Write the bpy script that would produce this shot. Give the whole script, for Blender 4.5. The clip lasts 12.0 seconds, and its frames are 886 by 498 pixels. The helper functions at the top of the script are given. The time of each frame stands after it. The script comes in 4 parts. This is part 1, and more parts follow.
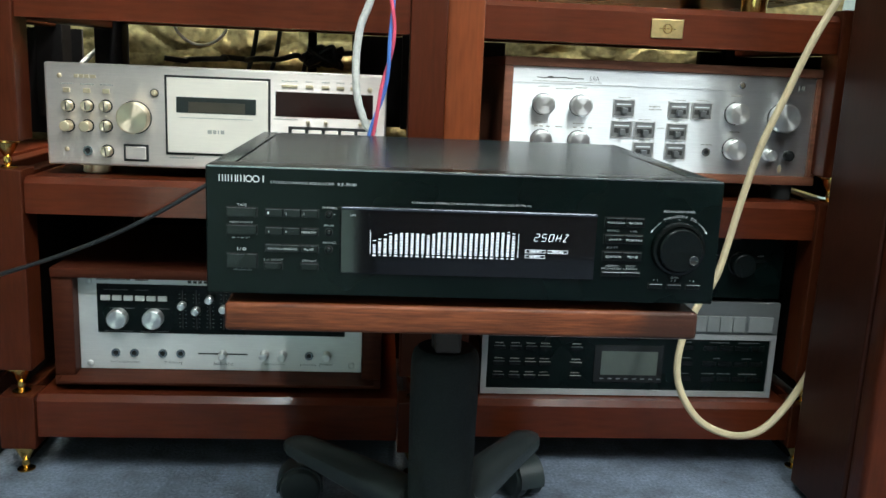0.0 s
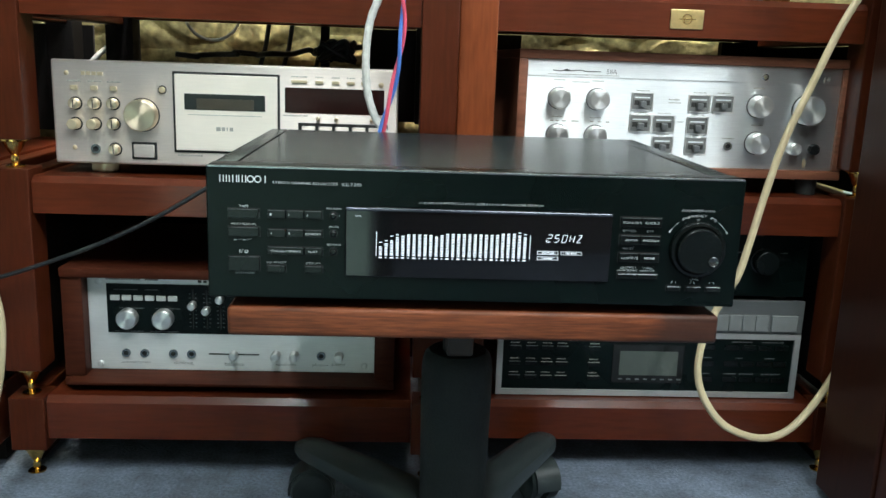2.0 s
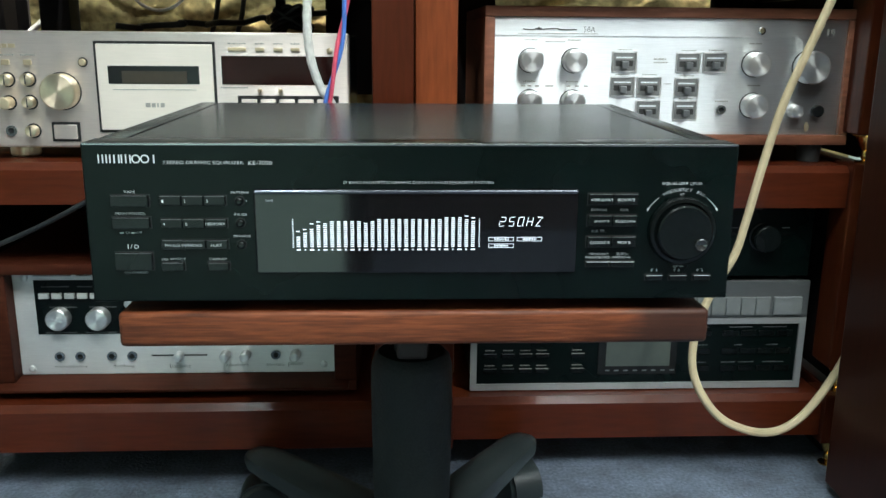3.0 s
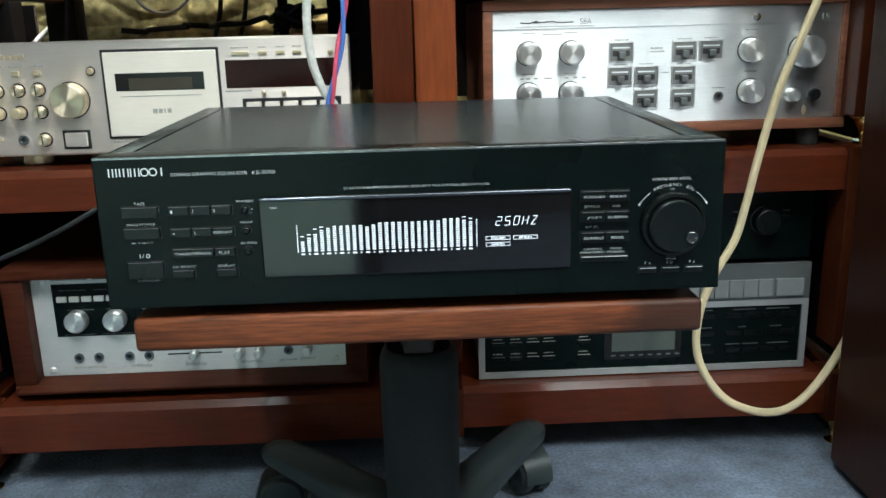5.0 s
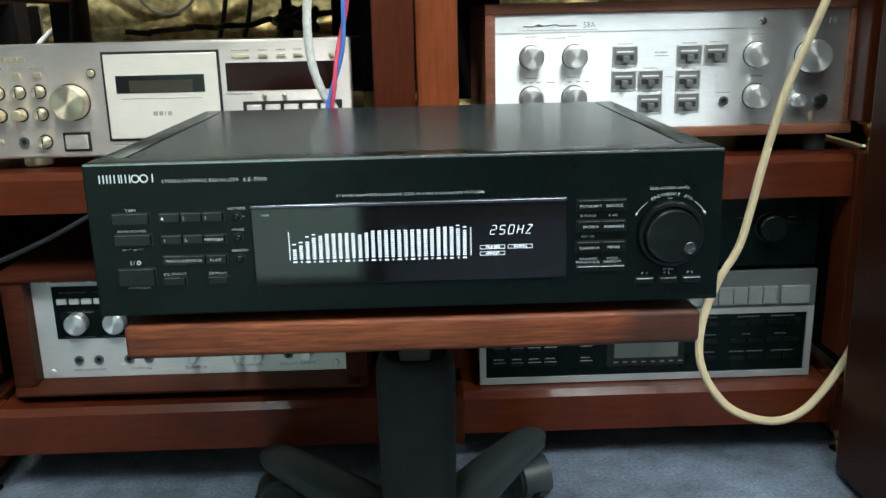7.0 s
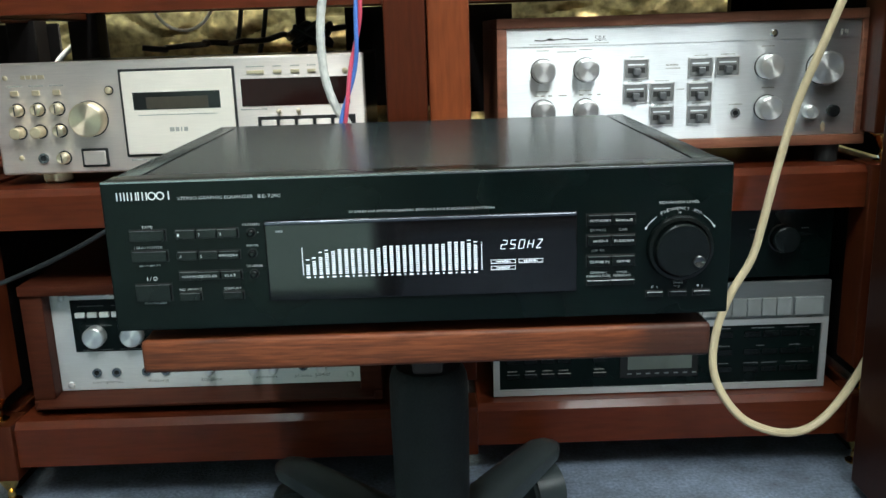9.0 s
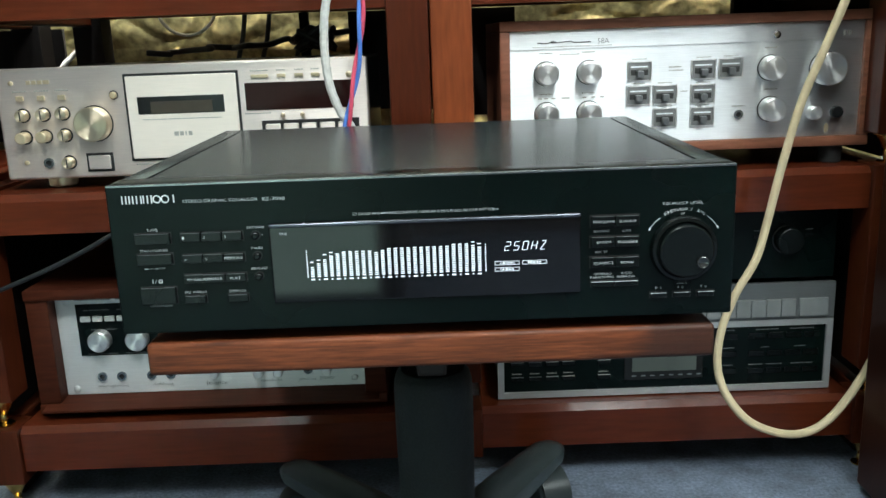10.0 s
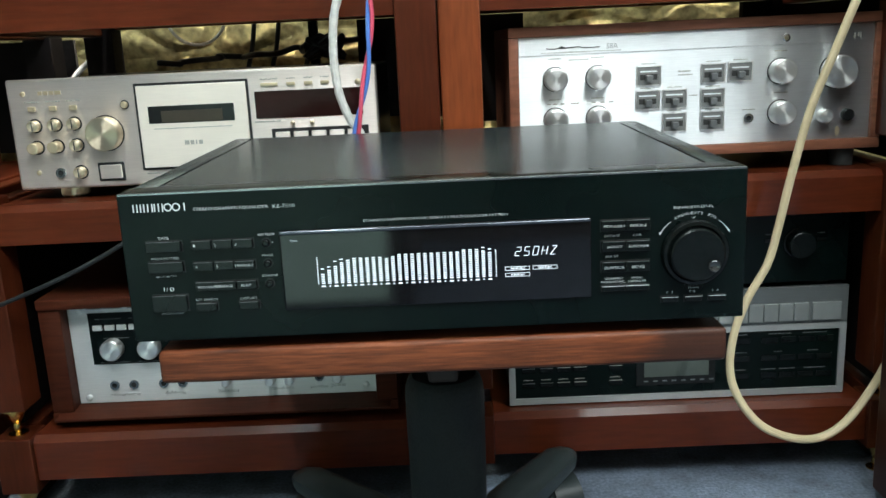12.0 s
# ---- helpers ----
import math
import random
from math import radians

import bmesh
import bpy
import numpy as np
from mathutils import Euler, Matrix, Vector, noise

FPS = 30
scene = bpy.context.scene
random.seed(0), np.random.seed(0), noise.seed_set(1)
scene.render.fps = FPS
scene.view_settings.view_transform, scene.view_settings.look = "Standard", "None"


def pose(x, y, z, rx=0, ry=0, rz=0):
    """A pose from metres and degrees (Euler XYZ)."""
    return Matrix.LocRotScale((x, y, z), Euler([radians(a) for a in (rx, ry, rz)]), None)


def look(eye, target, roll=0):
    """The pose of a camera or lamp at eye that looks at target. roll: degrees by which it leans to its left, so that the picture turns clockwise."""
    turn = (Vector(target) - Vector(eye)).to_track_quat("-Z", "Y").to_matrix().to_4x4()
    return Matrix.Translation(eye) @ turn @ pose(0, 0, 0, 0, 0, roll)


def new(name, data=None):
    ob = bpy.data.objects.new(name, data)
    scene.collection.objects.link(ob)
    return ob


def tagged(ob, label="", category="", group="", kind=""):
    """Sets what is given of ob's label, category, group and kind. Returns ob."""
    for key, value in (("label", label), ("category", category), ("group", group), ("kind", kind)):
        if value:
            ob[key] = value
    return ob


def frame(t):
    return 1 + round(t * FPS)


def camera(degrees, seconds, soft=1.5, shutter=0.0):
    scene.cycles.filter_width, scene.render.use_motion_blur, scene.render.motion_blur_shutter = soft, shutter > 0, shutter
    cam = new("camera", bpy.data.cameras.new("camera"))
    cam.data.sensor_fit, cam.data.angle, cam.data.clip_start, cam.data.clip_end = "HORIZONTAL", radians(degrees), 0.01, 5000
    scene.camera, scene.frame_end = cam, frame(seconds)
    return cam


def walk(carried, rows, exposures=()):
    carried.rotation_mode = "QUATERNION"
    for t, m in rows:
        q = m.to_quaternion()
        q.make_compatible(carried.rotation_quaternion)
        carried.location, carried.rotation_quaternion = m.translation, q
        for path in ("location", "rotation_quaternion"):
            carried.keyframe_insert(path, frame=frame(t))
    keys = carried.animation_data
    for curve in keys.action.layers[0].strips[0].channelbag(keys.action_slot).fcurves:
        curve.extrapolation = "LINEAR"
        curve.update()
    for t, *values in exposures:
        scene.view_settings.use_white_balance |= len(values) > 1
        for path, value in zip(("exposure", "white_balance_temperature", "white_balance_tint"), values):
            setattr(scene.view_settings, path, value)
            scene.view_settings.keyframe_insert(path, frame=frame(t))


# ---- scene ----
cam = camera(54.1, 12.0)
PATH = [
    (0, (-0.076, -0.727, 0.586), (0.073, 1.224, 0.173), 2.5),
    (0.5, (-0.077, -0.727, 0.585), (0.069, 1.223, 0.17), 2.5),
    (1, (-0.079, -0.728, 0.583), (0.06, 1.222, 0.163), 2.5),
    (1.5, (-0.079, -0.728, 0.584), (0.035, 1.223, 0.158), 2.3),
    (2, (-0.064, -0.7, 0.588), (0.037, 1.251, 0.157), 2.0),
    (2.5, (-0.035, -0.64, 0.579), (0.062, 1.308, 0.135), 1.5),
    (3, (-0.01, -0.581, 0.569), (0.088, 1.358, 0.089), 0.5),
    (3.5, (-0.001, -0.571, 0.567), (0.09, 1.363, 0.067), -0.5),
    (3.7, (-0.007, -0.584, 0.566), (0.081, 1.348, 0.055), -1.2),
    (5.3, (0.003, -0.6, 0.587), (0.067, 1.331, 0.07), -1.4),
    (5.5, (0.006, -0.59, 0.587), (0.068, 1.34, 0.068), -1.3),
    (6, (0.008, -0.576, 0.586), (0.066, 1.356, 0.069), -1.1),
    (6.5, (0.011, -0.582, 0.586), (0.06, 1.349, 0.068), -1.2),
    (7, (0.011, -0.591, 0.589), (0.055, 1.341, 0.074), -1.3),
    (9, (0.014, -0.597, 0.594), (0.023, 1.342, 0.102), -1.8),
    (9.5, (0.014, -0.598, 0.594), (0.018, 1.342, 0.108), -2.0),
    (10, (0.014, -0.599, 0.593), (0.014, 1.342, 0.11), -2.1),
    (10.5, (0.014, -0.599, 0.591), (0.007, 1.343, 0.114), -2.3),
    (11, (0.015, -0.599, 0.592), (0.002, 1.344, 0.118), -2.5),
    (11.5, (0.015, -0.6, 0.592), (-0.004, 1.345, 0.123), -2.6),
    (12, (0.014, -0.599, 0.592), (-0.009, 1.346, 0.126), -2.7),
]
walk(cam, [(t, look(eye, target, roll)) for t, eye, target, roll in PATH])


# ---- light ----
world = bpy.data.worlds.new("room_air")
world.use_nodes = True
world.node_tree.nodes["Background"].inputs[0].default_value = (0.5, 0.56, 0.62, 1)
world.node_tree.nodes["Background"].inputs[1].default_value = 0.02
scene.world = world
scene.view_settings.exposure = 0.0


def area_lamp(name, eye, target, sx, sy, watts, colour, spread=math.pi):
    la = bpy.data.lights.new(name, "AREA")
    la.shape, la.size, la.size_y, la.energy, la.color = "RECTANGLE", sx, sy, watts, colour
    la.spread = spread
    ob = new(name, la)
    ob.matrix_basis = look(eye, target)
    return ob


LAMPS = ((-0.335, -0.80, 0.06, 0.84, 17, (0.90, 1.0, 1.02)), (0.50, -1.1, 0.6, 1.2, 27, (0.90, 1.0, 1.02)), (1.40, -1.1, 0.14, 0.5, 36, (0.90, 1.0, 1.02)), (-0.08, 0.99, 1.15, 0.06, 20, (1.0, 0.95, 0.8)))
for lx, ly, sx, sy, watts, tint in LAMPS:
    hang = 0.14 if ly < 0 else 0.0
    area_lamp("ceiling_lamp_light", (lx, ly, 2.33 - hang), (lx, ly + 0.001, 0), sx, sy, watts, tint, math.pi if ly < 0 else radians(34))
    # Added uplights bounce soft fill off the ceiling into dark areas.
    if hang:
        area_lamp("added_fill_uplight", (lx, ly, 2.265), (lx, ly + 0.001, 4), sx, sy, 36, tint)

# Unseen lamp added for greenish reflections and low front fill.
area_lamp("low_fill_light", (-0.485, -1.33, 0.27), (-0.485, 0.0, 0.27), 0.70, 0.50, 1.40, (0.66, 1.0, 0.88), math.pi)


# ---- materials ----
def mat(name, col, rough=0.5, metal=0.0, var=0.12, scale=80.0, broad=9, stretch=(1, 1, 1), bump=0.0, rvar=0.06,
        aniso=0.0, tangent=None, blotch=0.08, coat=0.0, spec=0.5):
    m = bpy.data.materials.new(name)
    m.use_nodes = True
    nt = m.node_tree
    b = nt.nodes["Principled BSDF"]
    ln = nt.links.new
    tc = nt.nodes.new("ShaderNodeTexCoord")
    mp = nt.nodes.new("ShaderNodeMapping")
    mp.inputs["Scale"].default_value = stretch
    ln(tc.outputs["Object"], mp.inputs["Vector"])
    n1 = nt.nodes.new("ShaderNodeTexNoise")
    n1.inputs["Scale"].default_value, n1.inputs["Detail"].default_value = scale, 6
    ln(mp.outputs[0], n1.inputs["Vector"])
    n2 = nt.nodes.new("ShaderNodeTexNoise")
    n2.inputs["Scale"].default_value, n2.inputs["Detail"].default_value = broad, 3
    ln(tc.outputs["Object"], n2.inputs["Vector"])
    r1 = nt.nodes.new("ShaderNodeMapRange")
    r1.inputs[1].default_value, r1.inputs[2].default_value = 0.3, 0.7
    r1.inputs[3].default_value, r1.inputs[4].default_value = 1 - var, 1 + var
    ln(n1.outputs[0], r1.inputs[0])
    r2 = nt.nodes.new("ShaderNodeMapRange")
    r2.inputs[1].default_value, r2.inputs[2].default_value = 0.3, 0.7
    r2.inputs[3].default_value, r2.inputs[4].default_value = 1 - blotch, 1 + blotch
    ln(n2.outputs[0], r2.inputs[0])
    mul = nt.nodes.new("ShaderNodeMath")
    mul.operation = "MULTIPLY"
    ln(r1.outputs[0], mul.inputs[0]), ln(r2.outputs[0], mul.inputs[1])
    vm = nt.nodes.new("ShaderNodeVectorMath")
    vm.operation = "SCALE"
    vm.inputs[0].default_value = col
    ln(mul.outputs[0], vm.inputs["Scale"])
    ln(vm.outputs[0], b.inputs["Base Color"])
    rr = nt.nodes.new("ShaderNodeMapRange")
    rr.inputs[3].default_value, rr.inputs[4].default_value = max(0.02, rough - rvar), rough + rvar
    ln(n2.outputs[0], rr.inputs[0])
    ln(rr.outputs[0], b.inputs["Roughness"])
    b.inputs["Metallic"].default_value = metal
    b.inputs["Specular IOR Level"].default_value = spec
    b.inputs["Anisotropic"].default_value = aniso
    b.inputs["Coat Weight"].default_value = coat
    b.inputs["Coat Roughness"].default_value = 0.12
    if tangent == "spun":
        tn = nt.nodes.new("ShaderNodeTangent")
        tn.direction_type, tn.axis = "RADIAL", "Y"
        b.inputs["Anisotropic Rotation"].default_value = 0.25
        ln(tn.outputs[0], b.inputs["Tangent"])
    elif tangent:
        cx = nt.nodes.new("ShaderNodeCombineXYZ")
        for k in range(3):
            cx.inputs[k].default_value = tangent[k]
        ln(cx.outputs[0], b.inputs["Tangent"])
    if bump:
        bp = nt.nodes.new("ShaderNodeBump")
        bp.inputs["Strength"].default_value, bp.inputs["Distance"].default_value = bump, 0.002
        ln(n1.outputs[0], bp.inputs["Height"])
        ln(bp.outputs[0], b.inputs["Normal"])
    return m


def glow(name, col, strength):
    m = bpy.data.materials.new(name)
    m.use_nodes = True
    b = m.node_tree.nodes["Principled BSDF"]
    b.inputs["Base Color"].default_value = (*col, 1)
    b.inputs["Emission Color"].default_value = (*col, 1)
    b.inputs["Emission Strength"].default_value = strength
    return m


WOOD = mat("mahogany_lacquer", (0.084, 0.0160, 0.0054), 0.40, var=0.16, scale=38, stretch=(0.6, 6, 6), bump=0.05, blotch=0.14, coat=0.5, spec=0.12)
# Upright lacquer, its colour lowered because less light reaches the legs.
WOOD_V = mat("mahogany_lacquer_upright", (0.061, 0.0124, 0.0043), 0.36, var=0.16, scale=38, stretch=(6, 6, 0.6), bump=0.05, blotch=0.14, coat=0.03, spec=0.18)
# Lit copy of the upright lacquer: brighter light put into the colour.
WOOD_LIT = mat("lit_mahogany_upright", (0.19, 0.045, 0.0140), 0.36, var=0.16, scale=38, stretch=(6, 6, 0.6), bump=0.05, blotch=0.14, coat=0.03, spec=0.22)
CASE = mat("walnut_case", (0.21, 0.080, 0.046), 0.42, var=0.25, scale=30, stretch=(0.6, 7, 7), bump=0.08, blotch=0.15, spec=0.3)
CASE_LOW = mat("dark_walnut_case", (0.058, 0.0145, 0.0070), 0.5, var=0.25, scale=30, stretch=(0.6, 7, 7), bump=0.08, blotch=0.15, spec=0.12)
CABINET = mat("dark_cabinet_veneer", (0.033, 0.0092, 0.0048), 0.38, var=0.14, scale=40, stretch=(6, 6, 0.5), bump=0.03, blotch=0.1, coat=0.03, spec=0.15)
BLACK = mat("black_satin_metal", (0.0012, 0.0044, 0.0038), 0.28, var=0.1, scale=600, bump=0.03, blotch=0.05, spec=0.17)
BLACK_TOP = mat("black_painted_cover", (0.008, 0.0145, 0.017), 0.25, var=0.12, scale=500, bump=0.02, blotch=0.06, rvar=0.02, aniso=0.6, tangent=(0, 1, 0), spec=0.95)
BUTTON = mat("black_button_plastic", (0.0030, 0.0050, 0.0048), 0.26, var=0.08, scale=300, blotch=0.04, spec=0.3)
EDGE = mat("polished_edge", (0.28, 0.30, 0.31), 0.25, 0.9, var=0.1)
GLASS = mat("dark_display_window", (0.004, 0.004, 0.005), 0.06, var=0.05, blotch=0.02, rvar=0.01, spec=0.5)
PRINT = mat("white_print", (0.80, 0.84, 0.84), 0.6, var=0.05)
PRINT_DIM = mat("grey_print", (0.12, 0.13, 0.13), 0.6, var=0.05)
FAINT = mat("faint_print", (0.36, 0.35, 0.31), 0.6, var=0.05)
SWPLATE = mat("grey_switch_plate", (0.17, 0.173, 0.166), 0.45, 0.0, var=0.1)
DOOR = mat("cream_door_plate", (0.87, 0.79, 0.695), 0.35, 0.2, var=0.03, scale=50, stretch=(1, 30, 30))
INK = mat("dark_print", (0.025, 0.025, 0.023), 0.6, var=0.1)
CHAMP = mat("champagne_aluminium", (0.93, 0.845, 0.775), 0.52, 0.75, var=0.05, scale=50, stretch=(1, 30, 30), bump=0.03, rvar=0.015, aniso=1.0, tangent=(0, 0, 1))
GOLDK = mat("champagne_knob", (0.86, 0.73, 0.54), 0.42, 0.95, var=0.05, aniso=0.95, tangent="spun")
CREAMK = mat("gilt_button", (0.75, 0.62, 0.42), 0.35, 0.7, var=0.05)
SILVER = mat("brushed_silver", (0.88, 0.90, 0.90), 0.48, 0.95, var=0.05, scale=50, stretch=(1, 30, 30), bump=0.03, rvar=0.015, aniso=1.0, tangent=(0, 0, 1))
SATIN = mat("satin_silver", (0.80, 0.81, 0.80), 0.48, 0.5, var=0.05, scale=50, stretch=(1, 30, 30), bump=0.03, aniso=0.6, tangent=(0, 0, 1))
FRAME = mat("pale_frame_metal", (0.44, 0.45, 0.45), 0.42, 0.5, var=0.06, scale=50, stretch=(1, 30, 30), bump=0.03, aniso=0.6, tangent=(0, 0, 1))
GREYAL = mat("grey_aluminium", (0.185, 0.195, 0.195), 0.42, 0.6, var=0.06, scale=50, stretch=(1, 30, 30), bump=0.03)
SPUN = mat("spun_aluminium", (0.90, 0.90, 0.88), 0.36, 0.9, var=0.04, aniso=0.85, tangent="spun")
CHROME = mat("chrome", (0.75, 0.75, 0.74), 0.15, 1.0, var=0.04)
BRASS = mat("polished_brass", (0.78, 0.50, 0.16), 0.18, 1.0, var=0.08)
PLAQUE = mat("brass_plaque", (0.80, 0.62, 0.28), 0.32, 0.9, var=0.1, scale=140, bump=0.2)
RUBBER = mat("black_rubber", (0.012, 0.012, 0.012), 0.7, var=0.1)
PLASTIC = mat("black_moulded_plastic", (0.030, 0.041, 0.042), 0.36, var=0.12, scale=700, bump=0.1, spec=0.4)
SHROUD = mat("grained_black_shroud", (0.014, 0.0185, 0.0182), 0.6, var=0.2, scale=420, bump=0.4, spec=0.22)
DARK = mat("black_interior", (0.012, 0.0125, 0.0125), 0.6, var=0.1)
# Near-black colour that carries the shade inside and behind the racks.
RACK_SHADE = mat("shaded_rack_interior", (0.011, 0.009, 0.0085), 0.7, var=0.15, scale=30, spec=0.1)
RUST = mat("dark_steel_plate", (0.022, 0.013, 0.009), 0.6, 0.1, var=0.2, scale=40)
WHITE_BTN = mat("pale_button", (0.60, 0.62, 0.60), 0.45, var=0.04)
GREY_BTN = mat("grey_button", (0.20, 0.212, 0.21), 0.45, var=0.05)
LCD = mat("grey_lcd_pane", (0.075, 0.088, 0.076), 0.3, var=0.05)
SMOKED = mat("smoked_pane", (0.012, 0.013, 0.013), 0.15, var=0.05, spec=0.25)
REDPANE = mat("dark_red_pane", (0.018, 0.0052, 0.0045), 0.12, var=0.05, spec=0.12)
CREAM = mat("cream_cable_sheath", (0.60, 0.495, 0.305), 0.42, var=0.05, scale=60)
WHITECAB = mat("clear_braided_sheath", (0.62, 0.62, 0.58), 0.3, var=0.12, scale=200, bump=0.2)
REDCAB = mat("red_cable_sheath", (0.70, 0.09, 0.15), 0.4, var=0.06)
BLUECAB = mat("blue_cable_sheath", (0.08, 0.20, 0.60), 0.4, var=0.06)
BLACKCAB = mat("black_cable_sheath", (0.014, 0.016, 0.018), 0.4, var=0.1)
PLASTER = mat("wall_plaster", (0.66, 0.77, 0.70), 0.8, var=0.06, scale=120, bump=0.1)
# Tone for unseen walls, chosen to hold down bounce and reflections.
DARKWALL = mat("dark_unseen_wall", (0.15, 0.128, 0.115), 0.6, var=0.12, scale=40)
CEIL = mat("ceiling_paint", (0.8, 0.81, 0.8), 0.85, var=0.04)
STONE = mat("ochre_stone", (0.40, 0.325, 0.15), 0.9, var=0.5, scale=60, bump=0.9, blotch=0.3, spec=0.15)
CARPET = mat("blue_grey_carpet", (0.128, 0.158, 0.204), 0.95, var=0.3, scale=210, broad=22, bump=0.9, blotch=0.3, rvar=0.02)
LIT = glow("lit_segments", (0.86, 0.93, 1.0), 0.78)
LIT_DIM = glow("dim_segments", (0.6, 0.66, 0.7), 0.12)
DIFFUSER = glow("lamp_diffuser", (0.93, 1.0, 0.96), 3.0)


def plank_material():
    """Oiled hardwood with long grain and darker heartwood streaks."""
    m = mat("oiled_hardwood_board", (0.158, 0.043, 0.0158), 0.5, var=0.40, scale=46, stretch=(0.9, 15, 15), bump=0.14, spec=0.3, broad=12, blotch=0.2)
    nt = m.node_tree
    b = nt.nodes["Principled BSDF"]
    src = b.inputs["Base Color"].links[0].from_socket
    tc = nt.nodes.new("ShaderNodeTexCoord")
    mp = nt.nodes.new("ShaderNodeMapping")
    mp.inputs["Scale"].default_value = (3.0, 30, 60)
    nt.links.new(tc.outputs["Object"], mp.inputs["Vector"])
    n = nt.nodes.new("ShaderNodeTexNoise")
    n.inputs["Scale"].default_value, n.inputs["Detail"].default_value, n.inputs["Distortion"].default_value = 2.6, 7, 0.8
    nt.links.new(mp.outputs[0], n.inputs["Vector"])
    rg = nt.nodes.new("ShaderNodeMapRange")
    rg.inputs[1].default_value, rg.inputs[2].default_value = 0.48, 0.72
    nt.links.new(n.outputs[0], rg.inputs[0])
    mx = nt.nodes.new("ShaderNodeMix")
    mx.data_type = "RGBA"
    nt.links.new(rg.outputs[0], mx.inputs["Factor"])
    nt.links.new(src, mx.inputs["A"])
    mx.inputs["B"].default_value = (0.062, 0.018, 0.0085, 1)
    sep = nt.nodes.new("ShaderNodeSeparateXYZ")
    nt.links.new(tc.outputs["Object"], sep.inputs[0])
    warp = nt.nodes.new("ShaderNodeMath")
    warp.operation = "MULTIPLY_ADD"
    nt.links.new(n.outputs[0], warp.inputs[0])
    warp.inputs[1].default_value = 0.05
    nt.links.new(sep.outputs[0], warp.inputs[2])
    heart = nt.nodes.new("ShaderNodeMapRange")
    heart.inputs[1].default_value, heart.inputs[2].default_value = 0.172, 0.192
    heart.inputs[4].default_value = 0.85
    nt.links.new(warp.outputs[0], heart.inputs[0])
    dk = nt.nodes.new("ShaderNodeMix")
    dk.data_type = "RGBA"
    nt.links.new(heart.outputs[0], dk.inputs["Factor"])
    nt.links.new(mx.outputs["Result"], dk.inputs["A"])
    dk.inputs["B"].default_value = (0.034, 0.0135, 0.009, 1)
    nt.links.new(dk.outputs["Result"], b.inputs["Base Color"])
    return m


BOARD = plank_material()


# ---- building helpers ----
def thing(name, at, label, category, group="", kind=""):
    ob = new(name)
    ob.empty_display_size = 0.05
    ob.location = at
    return tagged(ob, label, category, group, kind)


def mesh_of(name, bm, material, smooth=True):
    me = bpy.data.meshes.new(name)
    bmesh.ops.recalc_face_normals(bm, faces=bm.faces)
    bm.to_mesh(me)
    bm.free()
    me.materials.append(material)
    if smooth:
        me.shade_smooth()
        me.set_sharp_from_angle(angle=radians(35))
        areas = np.array([p.area for p in me.polygons])
        if areas.max() > 8 * np.median(areas):
            me.polygons.foreach_set("use_smooth", areas < 0.25 * areas.max())
    return me


def attach(ob, parent):
    ob.parent = parent
    if parent.type == "EMPTY":
        ob.matrix_parent_inverse = Matrix.Translation(-parent.location)
    return ob


def part(name, bm, material, parent, label=""):
    ob = new(name, mesh_of(name, bm, material))
    attach(ob, parent)
    return tagged(ob, label) if label else ob


def structure(name, bm, material, label, category, kind="structure"):
    return tagged(new(name, mesh_of(name, bm, material)), label, category, "", kind)


def box(x0, x1, y0, y1, z0, z1, bev=0.0, seg=2, bm=None):
    bm = bm or bmesh.new()
    m = Matrix.Translation(((x0 + x1) / 2, (y0 + y1) / 2, (z0 + z1) / 2)) @ Matrix.Diagonal((x1 - x0, y1 - y0, z1 - z0, 1))
    vs = bmesh.ops.create_cube(bm, size=1, matrix=m)["verts"]
    if bev:
        es = list({e for v in vs for e in v.link_edges})
        bmesh.ops.bevel(bm, geom=es, offset=bev, segments=seg, affect="EDGES", profile=0.5)
    return bm


def lathe(profile, at, axis="y", seg=32, bm=None):
    """Rings of (radius, way along the axis); axis y runs towards the viewer, z upwards."""
    bm = bm or bmesh.new()
    rings = []
    for r, d in profile:
        ring = []
        for k in range(seg):
            a = 2 * math.pi * k / seg
            u, v = r * math.cos(a), r * math.sin(a)
            p = (at[0] + u, at[1] - d, at[2] + v) if axis == "y" else (at[0] + u, at[1] + v, at[2] + d)
            ring.append(bm.verts.new(p))
        rings.append(ring)
    for a, b in zip(rings, rings[1:]):
        for k in range(seg):
            bm.faces.new((a[k], a[(k + 1) % seg], b[(k + 1) % seg], b[k]))
    bm.faces.new(rings[0]), bm.faces.new(rings[-1])
    return bm


def ring_xz(at, r0, r1, depth, seg=40):
    """A flat ring facing the viewer."""
    bm = bmesh.new()
    loops = [[bm.verts.new((at[0] + r * math.cos(2 * math.pi * k / seg), at[1] - d, at[2] + r * math.sin(2 * math.pi * k / seg)))
              for k in range(seg)] for r, d in ((r1, 0), (r1, depth), (r0, depth), (r0, 0))]
    for a, b in zip(loops, loops[1:]):
        for k in range(seg):
            bm.faces.new((a[k], a[(k + 1) % seg], b[(k + 1) % seg], b[k]))
    return bm


